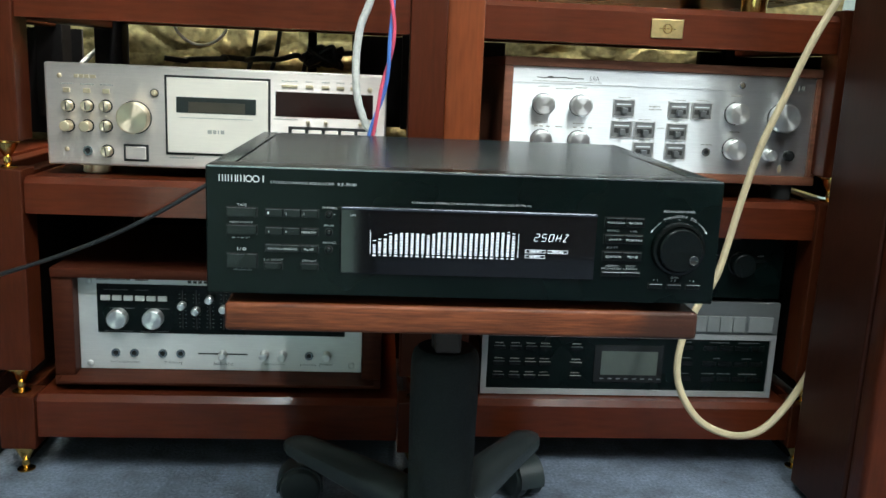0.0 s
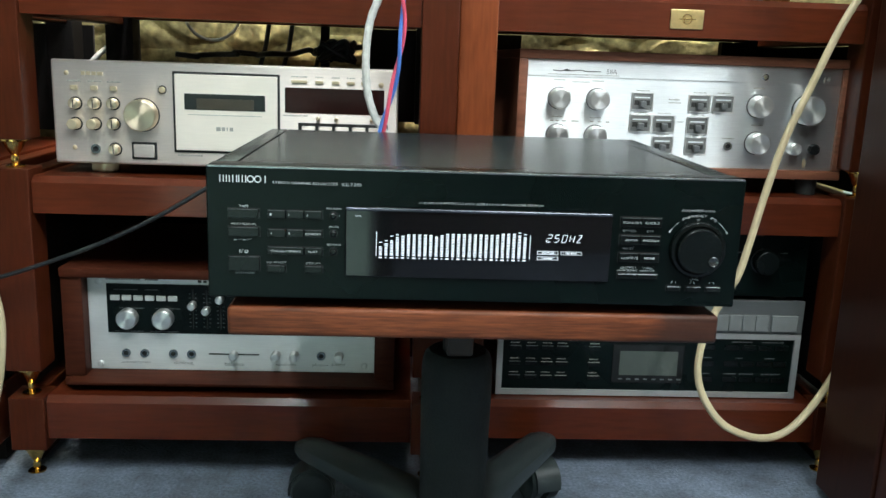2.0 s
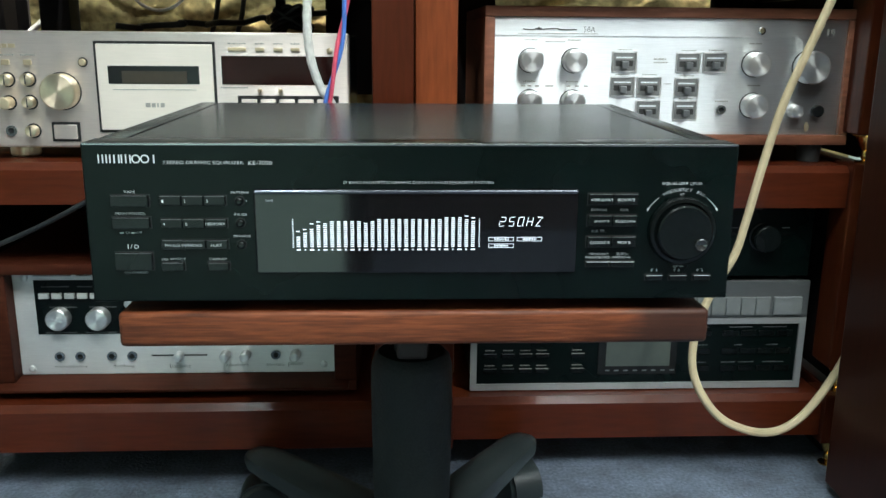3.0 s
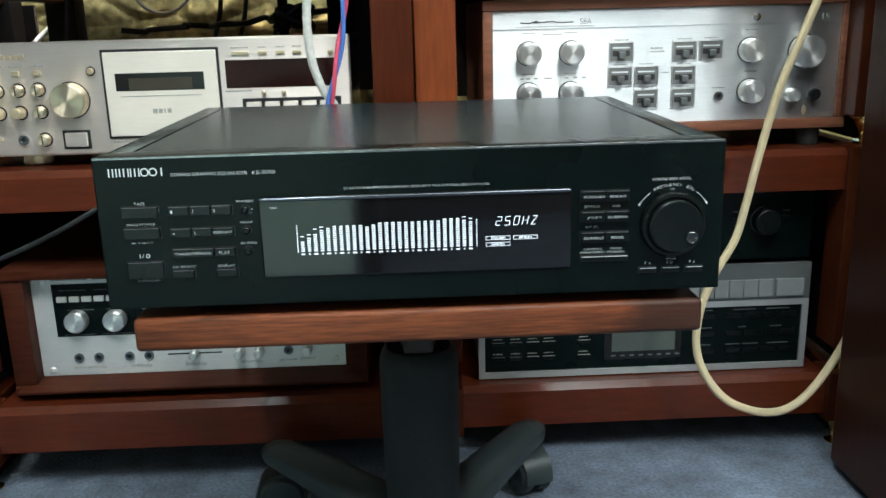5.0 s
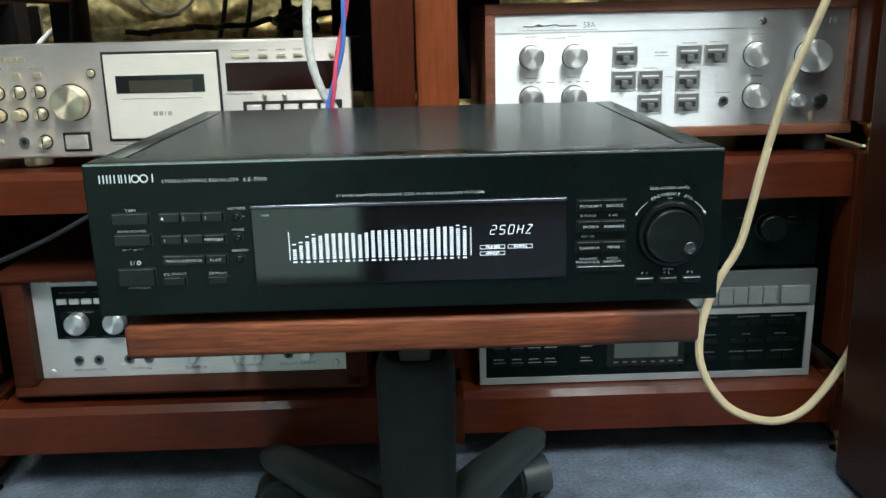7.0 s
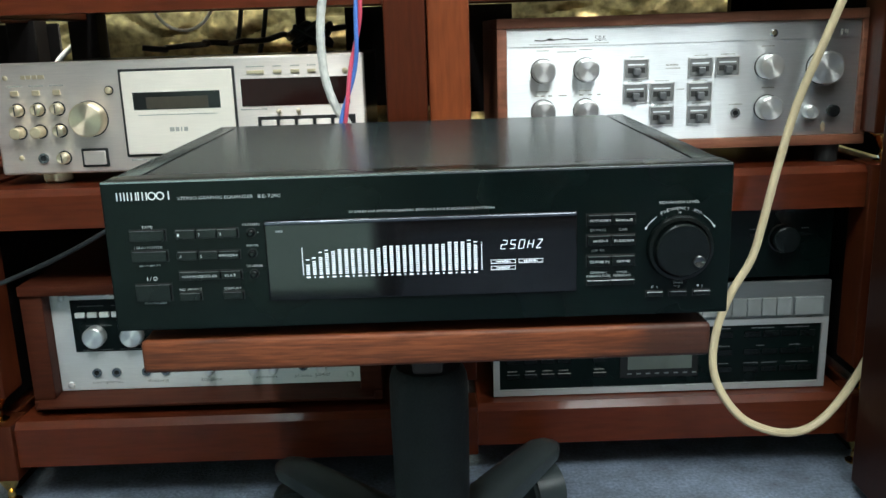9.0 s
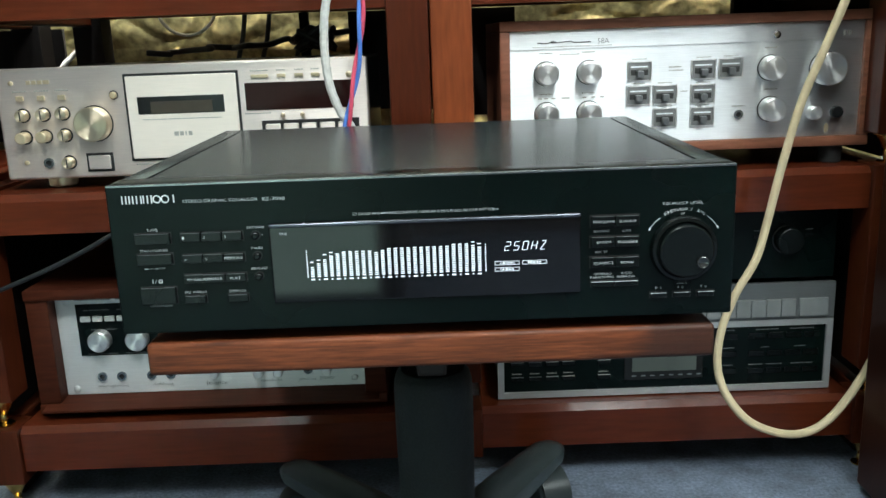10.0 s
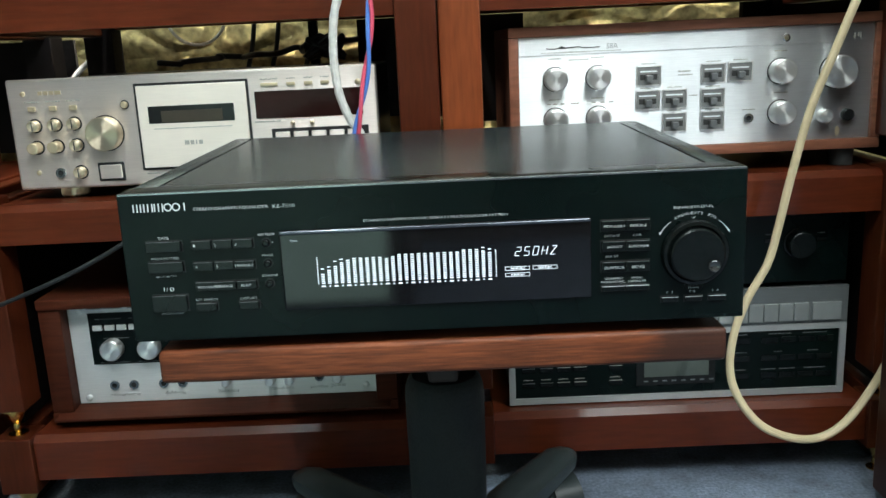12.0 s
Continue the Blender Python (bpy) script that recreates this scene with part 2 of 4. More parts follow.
def smooth_line(points, steps=10):
    p = [Vector(q) for q in points]
    p = [2 * p[0] - p[1], *p, 2 * p[-1] - p[-2]]
    out = []
    for i in range(1, len(p) - 2):
        for k in range(steps):
            t = k / steps
            out.append(0.5 * (2 * p[i] + (p[i + 1] - p[i - 1]) * t + (2 * p[i - 1] - 5 * p[i] + 4 * p[i + 1] - p[i + 2]) * t * t
                              + (3 * p[i] - p[i - 1] - 3 * p[i + 1] + p[i + 2]) * t ** 3))
    out.append(p[-2])
    return out


def tube(line, r, seg=10, twist=0.0, offset=0.0, phase=0.0, bm=None):
    """A round sheath along a line; with offset it winds round the line (twist: turns per metre)."""
    bm = bm or bmesh.new()
    rings, run = [], 0.0
    up = Vector((0, -1, 0.01)).normalized()
    for i, q in enumerate(line):
        d = (line[min(i + 1, len(line) - 1)] - line[max(i - 1, 0)]).normalized()
        s = d.cross(up).normalized()
        n = s.cross(d).normalized()
        if i:
            run += (q - line[i - 1]).length
        a = phase + 2 * math.pi * twist * run
        c = q + offset * (math.cos(a) * s + math.sin(a) * n)
        rings.append([bm.verts.new(c + r * (math.cos(2 * math.pi * k / seg) * s + math.sin(2 * math.pi * k / seg) * n)) for k in range(seg)])
    for a, b in zip(rings, rings[1:]):
        for k in range(seg):
            bm.faces.new((a[k], a[(k + 1) % seg], b[(k + 1) % seg], b[k]))
    bm.faces.new(rings[0]), bm.faces.new(rings[-1])
    return bm


def lettering(text, x0, x1, z, h, y, parent, material=None, name="lettering"):
    """Printed words between x0 and x1, with their foot at z and height h, on a face at y."""
    cu = bpy.data.curves.new("words", "FONT")
    cu.body, cu.resolution_u, cu.offset = text, 2, -0.016
    tmp = bpy.data.objects.new("words", cu)
    me = bpy.data.meshes.new_from_object(tmp)
    bpy.data.objects.remove(tmp)
    co = np.zeros(len(me.vertices) * 3)
    me.vertices.foreach_get("co", co)
    co = co.reshape(-1, 3)
    lo, hi = co.min(0), co.max(0)
    out = np.zeros_like(co)
    out[:, 0] = x0 + (co[:, 0] - lo[0]) / (hi[0] - lo[0]) * (x1 - x0)
    out[:, 1] = y - 0.00035
    out[:, 2] = z + (co[:, 1] - lo[1]) / (hi[1] - lo[1]) * h
    me.vertices.foreach_set("co", out.ravel())
    me.materials.clear()
    me.materials.append(material or PRINT)
    me.name = name
    ob = new(name, me)
    return attach(ob, parent)


def strips(rects, y, parent, material, name="printed_mark", depth=0.0004):
    """Small printed bars (x0, x1, z0, z1) on a face at y, joined."""
    bm = bmesh.new()
    for x0, x1, z0, z1 in rects:
        box(x0, x1, y - depth, y + 0.0002, z0, z1, bm=bm)
    return tagged(part(name, bm, material, parent), kind="stuff")


def word_bars(x0, x1, z, h, y, parent, material, seed=0):
    """Writing too small to read, as a run of short bars."""
    rnd = random.Random(seed + int(1e5 * (x0 + 2)) + int(1e5 * z))
    x, rects = x0, []
    while x < x1:
        w = rnd.uniform(0.5, 1.1) * h
        rects.append((x, min(x + w, x1), z, z + h * rnd.uniform(0.75, 1)))
        x += w + rnd.uniform(0.2, 0.5) * h
    return strips(rects, y, parent, material)


def dial(name, at, r, depth, side, face, parent, skirt=0.0, pointer=None, label=""):
    """A turned knob standing out of a face towards the viewer, with a spun end."""
    b = 0.0008 if r < 0.01 else 0.0014
    prof = [(r + skirt, 0), (r + skirt, depth * 0.12), (r, depth * 0.14), (r, depth - b), (r - b * 0.35, depth - b * 0.35), (r - b, depth)]
    k = part(name, lathe(prof, at, seg=40), side, parent, label)
    part("knob_face", lathe([(r - b, 0), (r - b, 0.0004), (r - b - 0.0006, 0.0006)], (at[0], at[1] - depth, at[2]), seg=40), face, k)
    if pointer:
        part("pointer_line", box(at[0] - 0.0006, at[0] + 0.0006, at[1] - depth - 0.0012, at[1] - depth, at[2] - r * 0.75, at[2] + r * 0.75), pointer, k)
    return k


def socket(at, r, parent):
    s = part("jack_socket", ring_xz(at, r * 0.55, r, 0.0025), EDGE, parent)
    part("socket_hole", lathe([(r * 0.56, 0), (r * 0.56, 0.0006)], at, seg=24), DARK, s)
    return s


def screw(at, r, parent):
    s = part("screw", lathe([(r, 0), (r, 0.001), (r * 0.75, 0.0022), (r * 0.3, 0.0026)], at, seg=20), SATIN, parent)
    return s


# ---- room ----
structure("floor", box(-2.2, 2.2, -1.95, 1.3, -0.1, 0.0), CARPET, "blue-grey short pile carpet over the whole floor", "floor")
structure("ceiling", box(-2.2, 2.2, -1.95, 1.3, 2.4, 2.5), CEIL, "plain off-white painted ceiling", "ceiling")
# West, east and south walls are unseen; their tones steer the bounce.
structure("wall_west", box(-2.3, -2.2, -1.95, 1.3, 0, 2.4), PLASTER, "unseen wall, pale for bounce and reflections", "wall")
structure("wall_east", box(1.8, 1.9, -1.95, 1.3, 0, 2.4), DARKWALL, "unseen wall, dark to limit bounce", "wall")
structure("wall_south_west", box(-2.2, -0.85, -1.36, -1.26, 0, 2.4), DARKWALL, "unseen wall, dark to limit bounce", "wall")
structure("wall_over_panel", box(-0.85, -0.12, -1.36, -1.26, 0.54, 2.4), DARKWALL, "unseen dark wall above the low panel", "wall")
structure("wall_corner", box(-0.12, -0.08, -1.95, -1.26, 0, 2.4), DARKWALL, "unseen wall corner, dark to limit bounce", "wall")
# No window is known here; this pale panel only backs the added lamp.
low_panel = structure("low_panel_1", box(-0.85, -0.12, -1.42, -1.36, 0, 0.54), PLASTER, "unseen pale panel behind an added low light", "window")
part("panel_jamb", box(-0.849, -0.837, -1.358, -1.25, 0.001, 0.539, 0.002), CEIL, low_panel)
part("panel_jamb", box(-0.133, -0.121, -1.358, -1.25, 0.001, 0.539, 0.002), CEIL, low_panel)
structure("wall_south", box(-0.08, 0.5, -2.05, -1.95, 0, 2.4), DARKWALL, "unseen wall, dark to limit bounce", "wall")
structure("wall_south_east", box(0.5, 1.8, -2.05, -1.95, 0, 2.4), DARKWALL, "unseen wall, dark to limit bounce", "wall")


def stone_wall():
    """Rough split-face stonework: uneven facets that meet in dark joints."""
    bm = bmesh.new()
    nx, nz, x0, x1, z0, z1 = 400, 160, -0.85, 0.85, 0.26, 0.92
    rows = []
    for j in range(nz + 1):
        row = []
        for i in range(nx + 1):
            x, z = x0 + (x1 - x0) * i / nx, z0 + (z1 - z0) * j / nz
            d, _ = noise.voronoi(Vector((x * 8, z * 15, 3.3)))
            edge = min(1.0, (d[1] - d[0]) * 3.2)
            n = noise.noise(Vector((x * 22, z * 30, 1.7))) * 0.5 + noise.noise(Vector((x * 60, z * 70, 4.0))) * 0.25
            row.append(bm.verts.new((x, 1.04 - 0.015 * edge - 0.008 * n, z)))
        rows.append(row)
    for a, b in zip(rows, rows[1:]):
        for i in range(nx):
            bm.faces.new((a[i], a[i + 1], b[i + 1], b[i]))
    wall = structure("wall_north", box(-2.2, 2.2, 1.075, 1.2, 0, 2.4), PLASTER, "stone-faced wall behind the racks", "wall")
    part("stone_facing", bm, STONE, wall, "rough ochre split stone facing")


stone_wall()
for lx, ly, wx, wy in [(lx, ly, sx + 0.04, sy + 0.04) for lx, ly, sx, sy, watts, tint in LAMPS]:
    low = 0.14 if ly < 0 else 0.0
    lamp = thing("ceiling_light", (lx, ly, 2.4), "white ceiling light with a flat lit diffuser", "ceiling light")
    part("housing", box(lx - wx / 2, lx + wx / 2, ly - wy / 2, ly + wy / 2, 2.35 - low, 2.4 - low, 0.005), CEIL, lamp)
    part("diffuser", box(lx - wx / 2 + 0.02, lx + wx / 2 - 0.02, ly - wy / 2 + 0.02, ly + wy / 2 - 0.02, 2.342 - low, 2.35 - low), DIFFUSER, lamp)
    for s in (-1, 1) if low else ():
        part("hanger", lathe([(0.004, 0), (0.004, low)], (lx, ly + s * wy * 0.4, 2.4 - low), "z", 12), CHROME, lamp)


# ---- racks ----
def spike(at, h, parent):
    """A turned brass cone foot on a small disc at at, its flange h above."""
    prof = [(0.0120, 0), (0.0122, 0.0016), (0.0110, 0.0022), (0.0034, 0.0026), (0.0050, 0.006), (0.0056, 0.010), (0.0044, 0.015), (0.0095, h * 0.62), (0.0145, h * 0.9), (0.0175, h * 0.93), (0.0175, h)]
    part("spike_foot", lathe(prof, at, "z", 28), BRASS, parent, "polished brass cone spike")


def rack_tier(label, x0, x1, yf, z_foot, z_leg, z_top, z_beam0, z_beam1, group, leg=0.048, depth=0.515, backed=False, upright=None, z_rear=None):
    t = thing("rack_tier", ((x0 + x1) / 2, yf + depth / 2, z_foot), label, "audio rack", group)
    for lx in (x0, x1 - leg):
        for ly in (yf, yf + depth - leg):
            # Rear legs get the shade colour; only front legs show mahogany.
            finish = RACK_SHADE if ly > yf else (upright or WOOD_V) if lx == x0 else WOOD_V
            part("leg", box(lx, lx + leg, ly, ly + leg, z_leg, z_top, 0.002), finish, t, "rear leg coloured dark for shade" if ly > yf else "")
            spike((lx + leg / 2, ly + leg / 2 - 0.002, z_foot), z_leg - z_foot, t)
    a, b = x0 + leg + 0.0005, x1 - leg - 0.0005
    bm = bmesh.new()
    prof = [(yf + 0.007, z_beam0), (yf + 0.007, z_beam1 - 0.008), (yf + 0.015, z_beam1), (yf + 0.034, z_beam1), (yf + 0.034, z_beam0)]
    ends = [[bm.verts.new((x, y, z)) for y, z in prof] for x in (a, b)]
    for k in range(5):
        bm.faces.new((ends[0][k], ends[0][(k + 1) % 5], ends[1][(k + 1) % 5], ends[1][k]))
    bm.faces.new(ends[0]), bm.faces.new(ends[1])
    part("front_beam", bm, WOOD, t)
    part("rear_beam", box(a, b, yf + depth - 0.034, yf + depth - 0.007, z_rear or z_beam0, z_beam1, 0.003), WOOD, t)
    for lx in (x0 + 0.008, x1 - 0.034):
        part("side_beam", box(lx, lx + 0.026, yf + leg + 0.0005, yf + depth - leg - 0.0005, z_beam0, z_beam1, 0.003), WOOD_V, t)
    part("shelf", box(a, b, yf + 0.0345, yf + depth - 0.0345, z_beam1 - 0.02, z_beam1 - 0.0005, 0.001), WOOD, t)
    # Added panels block stray light and keep the tier interiors dark.
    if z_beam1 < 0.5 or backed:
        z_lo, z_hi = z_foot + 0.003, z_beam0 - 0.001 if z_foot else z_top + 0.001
        part("back_panel", box(x0 + 0.001, x1 + (0.018 if x1 < 0.1 else -0.001), yf + depth + 0.0005, yf + depth + 0.009, z_lo, z_hi), RACK_SHADE, t, "dark panel added to close the back")
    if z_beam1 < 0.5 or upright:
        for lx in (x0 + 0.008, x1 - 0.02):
            part("side_panel", box(lx, lx + 0.012, yf + leg + 0.001, yf + depth - leg - 0.001, z_foot + 0.003, z_beam0 - 0.001), RACK_SHADE, t, "dark panel added to close the side")
    return t


LAB = "mahogany rack tier on brass spikes"
for gx0, gx1, gname in ((-0.590, 0.0062, "rack beside the tuner shelves"), (-1.259, -0.612, "neighbouring rack")):
    rack_tier(LAB + ", the low base shelf", gx0, gx1, 0.43, 0.0, 0.040, 0.117, 0.056, 0.1165, gname)
    rack_tier(LAB + ", the middle shelf", gx0, gx1, 0.43, 0.117, 0.155, 0.430, 0.372, 0.4205, gname)
    rack_tier(LAB + ", the upper shelf", gx0, gx1 if gx1 > -0.1 else -0.645, 0.43, 0.430, 0.467, 0.70, 0.624, 0.690, gname, backed=gx1 < -0.1, z_rear=0.635)
tier = [o for o in scene.objects if o.name.startswith("rack_tier") and o.location.z > 0.4 and o.location.x > -0.5][0]
part("rear_stile", box(-0.213, -0.198, 0.905, 0.92, 0.467, 0.6345), RACK_SHADE, tier, "dark narrow upright at the back")
# Dark board added where the stone behind is dim for lack of light.
part("rear_stile", box(-0.135, -0.020, 0.946, 0.956, 0.467, 0.6345), RACK_SHADE, tier, "dark upright infill at the back")
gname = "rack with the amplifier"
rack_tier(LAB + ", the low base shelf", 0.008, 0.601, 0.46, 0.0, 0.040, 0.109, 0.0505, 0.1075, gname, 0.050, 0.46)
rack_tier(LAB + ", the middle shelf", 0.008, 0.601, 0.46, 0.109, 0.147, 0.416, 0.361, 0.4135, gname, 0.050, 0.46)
# The front left leg here takes the lit lacquer copy.
upper = rack_tier(LAB + ", upper shelf with brass plaque", 0.008, 0.601, 0.46, 0.416, 0.453, 0.684, 0.6245, 0.676, gname, 0.050, 0.46, False, WOOD_LIT, 0.633)
# Another dark board added beside the lit stretch of stone.
part("rear_stile", box(0.020, 0.150, 0.921, 0.933, 0.453, 0.632), RACK_SHADE, upper, "dark upright infill at the back")
part("rear_stile", box(0.508, 0.5505, 0.88, 0.90, 0.453, 0.632), RACK_SHADE, upper, "dark upright infill at the back")
plq = part("plaque", box(0.2855, 0.3295, 0.4645, 0.467, 0.6355, 0.6605, 0.0008), PLAQUE, upper, "small brass plaque with a worn emblem")
part("emblem", ring_xz((0.3075, 0.4645, 0.648), 0.0055, 0.0066, 0.0005), BRASS, plq)
strips([(0.296, 0.319, 0.6475, 0.6485), (0.3035, 0.3045, 0.642, 0.654)], 0.4645, plq, BRASS, "emblem_bars")

# the dark component with gilt feet that stands on the upper shelf
topdev = thing("amplifier", (0.30, 0.66, 0.674), "black component on gilt feet on the upper rack shelf", "amplifier")
part("chassis", box(0.07, 0.55, 0.50, 0.84, 0.70, 0.80, 0.003), BLACK, topdev)
for fx in (0.12, 0.452):
    for fy in (0.53, 0.80):
        part("foot", lathe([(0.017, 0), (0.018, 0.003), (0.018, 0.02), (0.02, 0.026)], (fx, fy, 0.674), "z", 28), BRASS, topdev, "gilt foot")

# the tall cabinet beside the racks
cab = thing("loudspeaker_cabinet", (0.74, 0.3, 0.0), "tall dark glossy wood-veneered cabinet beside the rack", "cabinet")
part("cabinet_body", box(0.535, 0.93, 0.272, 0.41, 0.012, 1.3, 0.004, 3), CABINET, cab)
part("front_panel", box(0.537, 0.928, 0.236, 0.2715, 0.014, 1.298, 0.007, 4), WOOD_V, cab, "reddish front panel")
part("plinth", box(0.55, 0.915, 0.27, 0.40, 0.0, 0.0118), RUBBER, cab)


# ---- cassette deck ----
def cassette_deck():
    F = 0.475
    t = thing("cassette_deck", (-0.297, 0.62, 0.4205), "champagne gold cassette deck with a large dial", "cassette deck")
    part("chassis", box(-0.515, -0.077, F + 0.012, 0.80, 0.437, 0.566, 0.002), BLACK, t, "black metal casing")
    part("faceplate", box(-0.523, -0.070, F, F + 0.0115, 0.434, 0.5695, 0.003, 3), CHAMP, t)
    for fx in (-0.470, -0.124):
        for fy in (0.51, 0.76):
            part("foot", lathe([(0.016, 0), (0.0175, 0.002), (0.0175, 0.013), (0.0165, 0.0165)], (fx, fy, 0.4205), "z", 28), GOLDK, t, "gilt foot")
    strips([(-0.484, -0.479, 0.550, 0.5545), (-0.4775, -0.472, 0.550, 0.5545), (-0.4705, -0.465, 0.550, 0.5545), (-0.4635, -0.456, 0.550, 0.5545)], F, t, CREAMK, "maker_mark", 0.0008)
    for x in (-0.494, -0.468, -0.443):
        part("push_button", box(x - 0.0045, x + 0.0045, F - 0.003, F, 0.5305, 0.5365, 0.0006), CREAMK, t)
        word_bars(x - 0.008, x + 0.009, 0.541, 0.0018, F, t, FAINT)
    for x, z, k in ((-0.493, 0.513, 0), (-0.468, 0.5135, 0), (-0.444, 0.514, 0), (-0.494, 0.4865, 1), (-0.469, 0.487, 1), (-0.4445, 0.4875, 0), (-0.444, 0.454, 0)):
        part("knob_surround", ring_xz((x, F, z), 0.0068, 0.0088, 0.0006), DARK, t)
        dial("knob", (x, F, z), 0.007, 0.016 if k else 0.010, CREAMK if k else GOLDK, CREAMK if k else GOLDK, t, pointer=None if k else INK)
    part("dial_surround", ring_xz((-0.4065, F, 0.5005), 0.0208, 0.0222, 0.0006), DARK, t)
    dial("level_dial", (-0.4065, F, 0.5005), 0.0208, 0.017, GOLDK, GOLDK, t, label="large spun gilt dial")
    part("knob_surround", ring_xz((-0.380, F, 0.534), 0.0042, 0.0056, 0.0006), DARK, t)
    dial("small_button", (-0.380, F, 0.534), 0.0042, 0.004, CREAMK, CREAMK, t)
    part("indicator", lathe([(0.003, 0), (0.003, 0.001), (0.0015, 0.0018)], (-0.503, F, 0.552), seg=20), CREAMK, t)
    part("indicator", lathe([(0.003, 0), (0.003, 0.001), (0.0015, 0.0018)], (-0.497, F, 0.455), seg=20), CREAMK, t)
    socket((-0.4695, F, 0.454), 0.0062, t)
    p = part("power_button_frame", box(-0.4225, -0.3895, F - 0.0012, F, 0.4415, 0.4645, 0.001), DARK, t)
    part("power_button", box(-0.4195, -0.3925, F - 0.004, F - 0.0008, 0.4445, 0.4615, 0.001), CHAMP, p, "square champagne button")
    d = part("door_gap", box(-0.3665, -0.2265, F - 0.0006, F, 0.4525, 0.5585, 0.001), DARK, t)
    door = part("cassette_door", box(-0.3635, -0.2295, F - 0.004, F - 0.0004, 0.4555, 0.5555, 0.0012), DOOR, d, "cream cassette door")
    part("door_window", box(-0.351, -0.2455, F - 0.0046, F - 0.0036, 0.5095, 0.5305, 0.0004), SMOKED, d, "dark cassette window")
    part("tape_shell", box(-0.335, -0.260, F - 0.0050, F - 0.0045, 0.5105, 0.5245), mat("dim_tape_shell", (0.045, 0.036, 0.024), 0.4), d)
    word_bars(-0.346, -0.25, 0.5025, 0.0012, F - 0.004, d, FAINT)
    strips([(-0.310, -0.3045, 0.4825, 0.4875), (-0.303, -0.2985, 0.4825, 0.4875), (-0.2965, -0.295, 0.4825, 0.4875), (-0.2925, -0.288, 0.4825, 0.4875)], F - 0.004, d, FAINT)
    word_bars(-0.362, -0.330, 0.4475, 0.0022, F, t, FAINT)
    part("display_window", box(-0.220, -0.0885, F - 0.001, F, 0.5095, 0.5425, 0.0006), REDPANE, t, "dark red display window")
    for x, w in ((-0.201, 0.0105), (-0.1745, 0.0052), (-0.153, 0.0052), (-0.133, 0.0052), (-0.1165, 0.003)):
        part("push_button", box(x - w, x + w, F - 0.002, F, 0.5482, 0.5522, 0.0006), CREAMK, t)
        word_bars(x - w, x + w, 0.556, 0.0016, F, t, FAINT)
    part("indicator", lathe([(0.0035, 0), (0.0035, 0.001), (0.0015, 0.0018)], (-0.093, F, 0.549), seg=20), CREAMK, t)
    for x in (-0.176, -0.152, -0.105):
        dial("trim_button", (x, F, 0.5025), 0.0026, 0.004, GOLDK, GOLDK, t)
    word_bars(-0.222, -0.19, 0.505, 0.0016, F, t, FAINT)
    kp = part("key_panel", box(-0.2025, -0.083, F - 0.001, F, 0.462, 0.4965, 0.0006), DARK, t, "black transport key panel")
    for k in range(5):
        part("transport_key", box(-0.1975 + 0.0222 * k, -0.1795 + 0.0222 * k, F - 0.006, F - 0.0008, 0.4795, 0.4925, 0.001), CHAMP, kp)
    return t


cassette_deck()


# ---- amplifier in the wooden case ----
def lever_switch(x, z, face, parent):
    s = part("lever_switch", ring_box(x - 0.0155, x + 0.0155, z - 0.0125, z + 0.0125, 0.0016, face, 0.0012), SPUN, parent)
    part("switch_plate", box(x - 0.0138, x + 0.0138, face - 0.0006, face, z - 0.0108, z + 0.0108), SWPLATE, s)
    part("label_strip", box(x - 0.0105, x + 0.0105, face - 0.001, face - 0.0005, z + 0.0045, z + 0.0062), PRINT, s)
    part("slot", box(x - 0.0108, x + 0.0108, face - 0.001, face - 0.0005, z - 0.0050, z + 0.0018), INK, s)
    part("lever", box(x - 0.0042, x + 0.0042, face - 0.009, face - 0.0008, z - 0.0075, z + 0.0008, 0.001), GREYAL, s)


def ring_box(x0, x1, z0, z1, w, y, depth):
    bm = bmesh.new()
    loops = []
    for i, d in ((0, 0), (0, depth), (w, depth), (w, 0)):
        loops.append([bm.verts.new((x, y - d, z)) for x, z in ((x0 + i, z0 + i), (x1 - i, z0 + i), (x1 - i, z1 - i), (x0 + i, z1 - i))])
    for a, b in zip(loops, loops[1:]):
        for k in range(4):
            bm.faces.new((a[k], a[(k + 1) % 4], b[(k + 1) % 4], b[k]))
    return bm


def wood_case(t, x0, x1, y0, y1, z0, z1, w, wb, material):
    part("case_side", box(x0, x0 + w, y0, y1, z0 + wb + 0.0003, z1 - wb - 0.0003, 0.0015), material, t)
    part("case_side", box(x1 - w, x1, y0, y1, z0 + wb + 0.0003, z1 - wb - 0.0003, 0.0015), material, t)
    part("case_top", box(x0, x1, y0, y1, z1 - wb, z1, 0.0015), material, t)
    part("case_bottom", box(x0, x1, y0, y1, z0, z0 + wb, 0.0015), material, t)


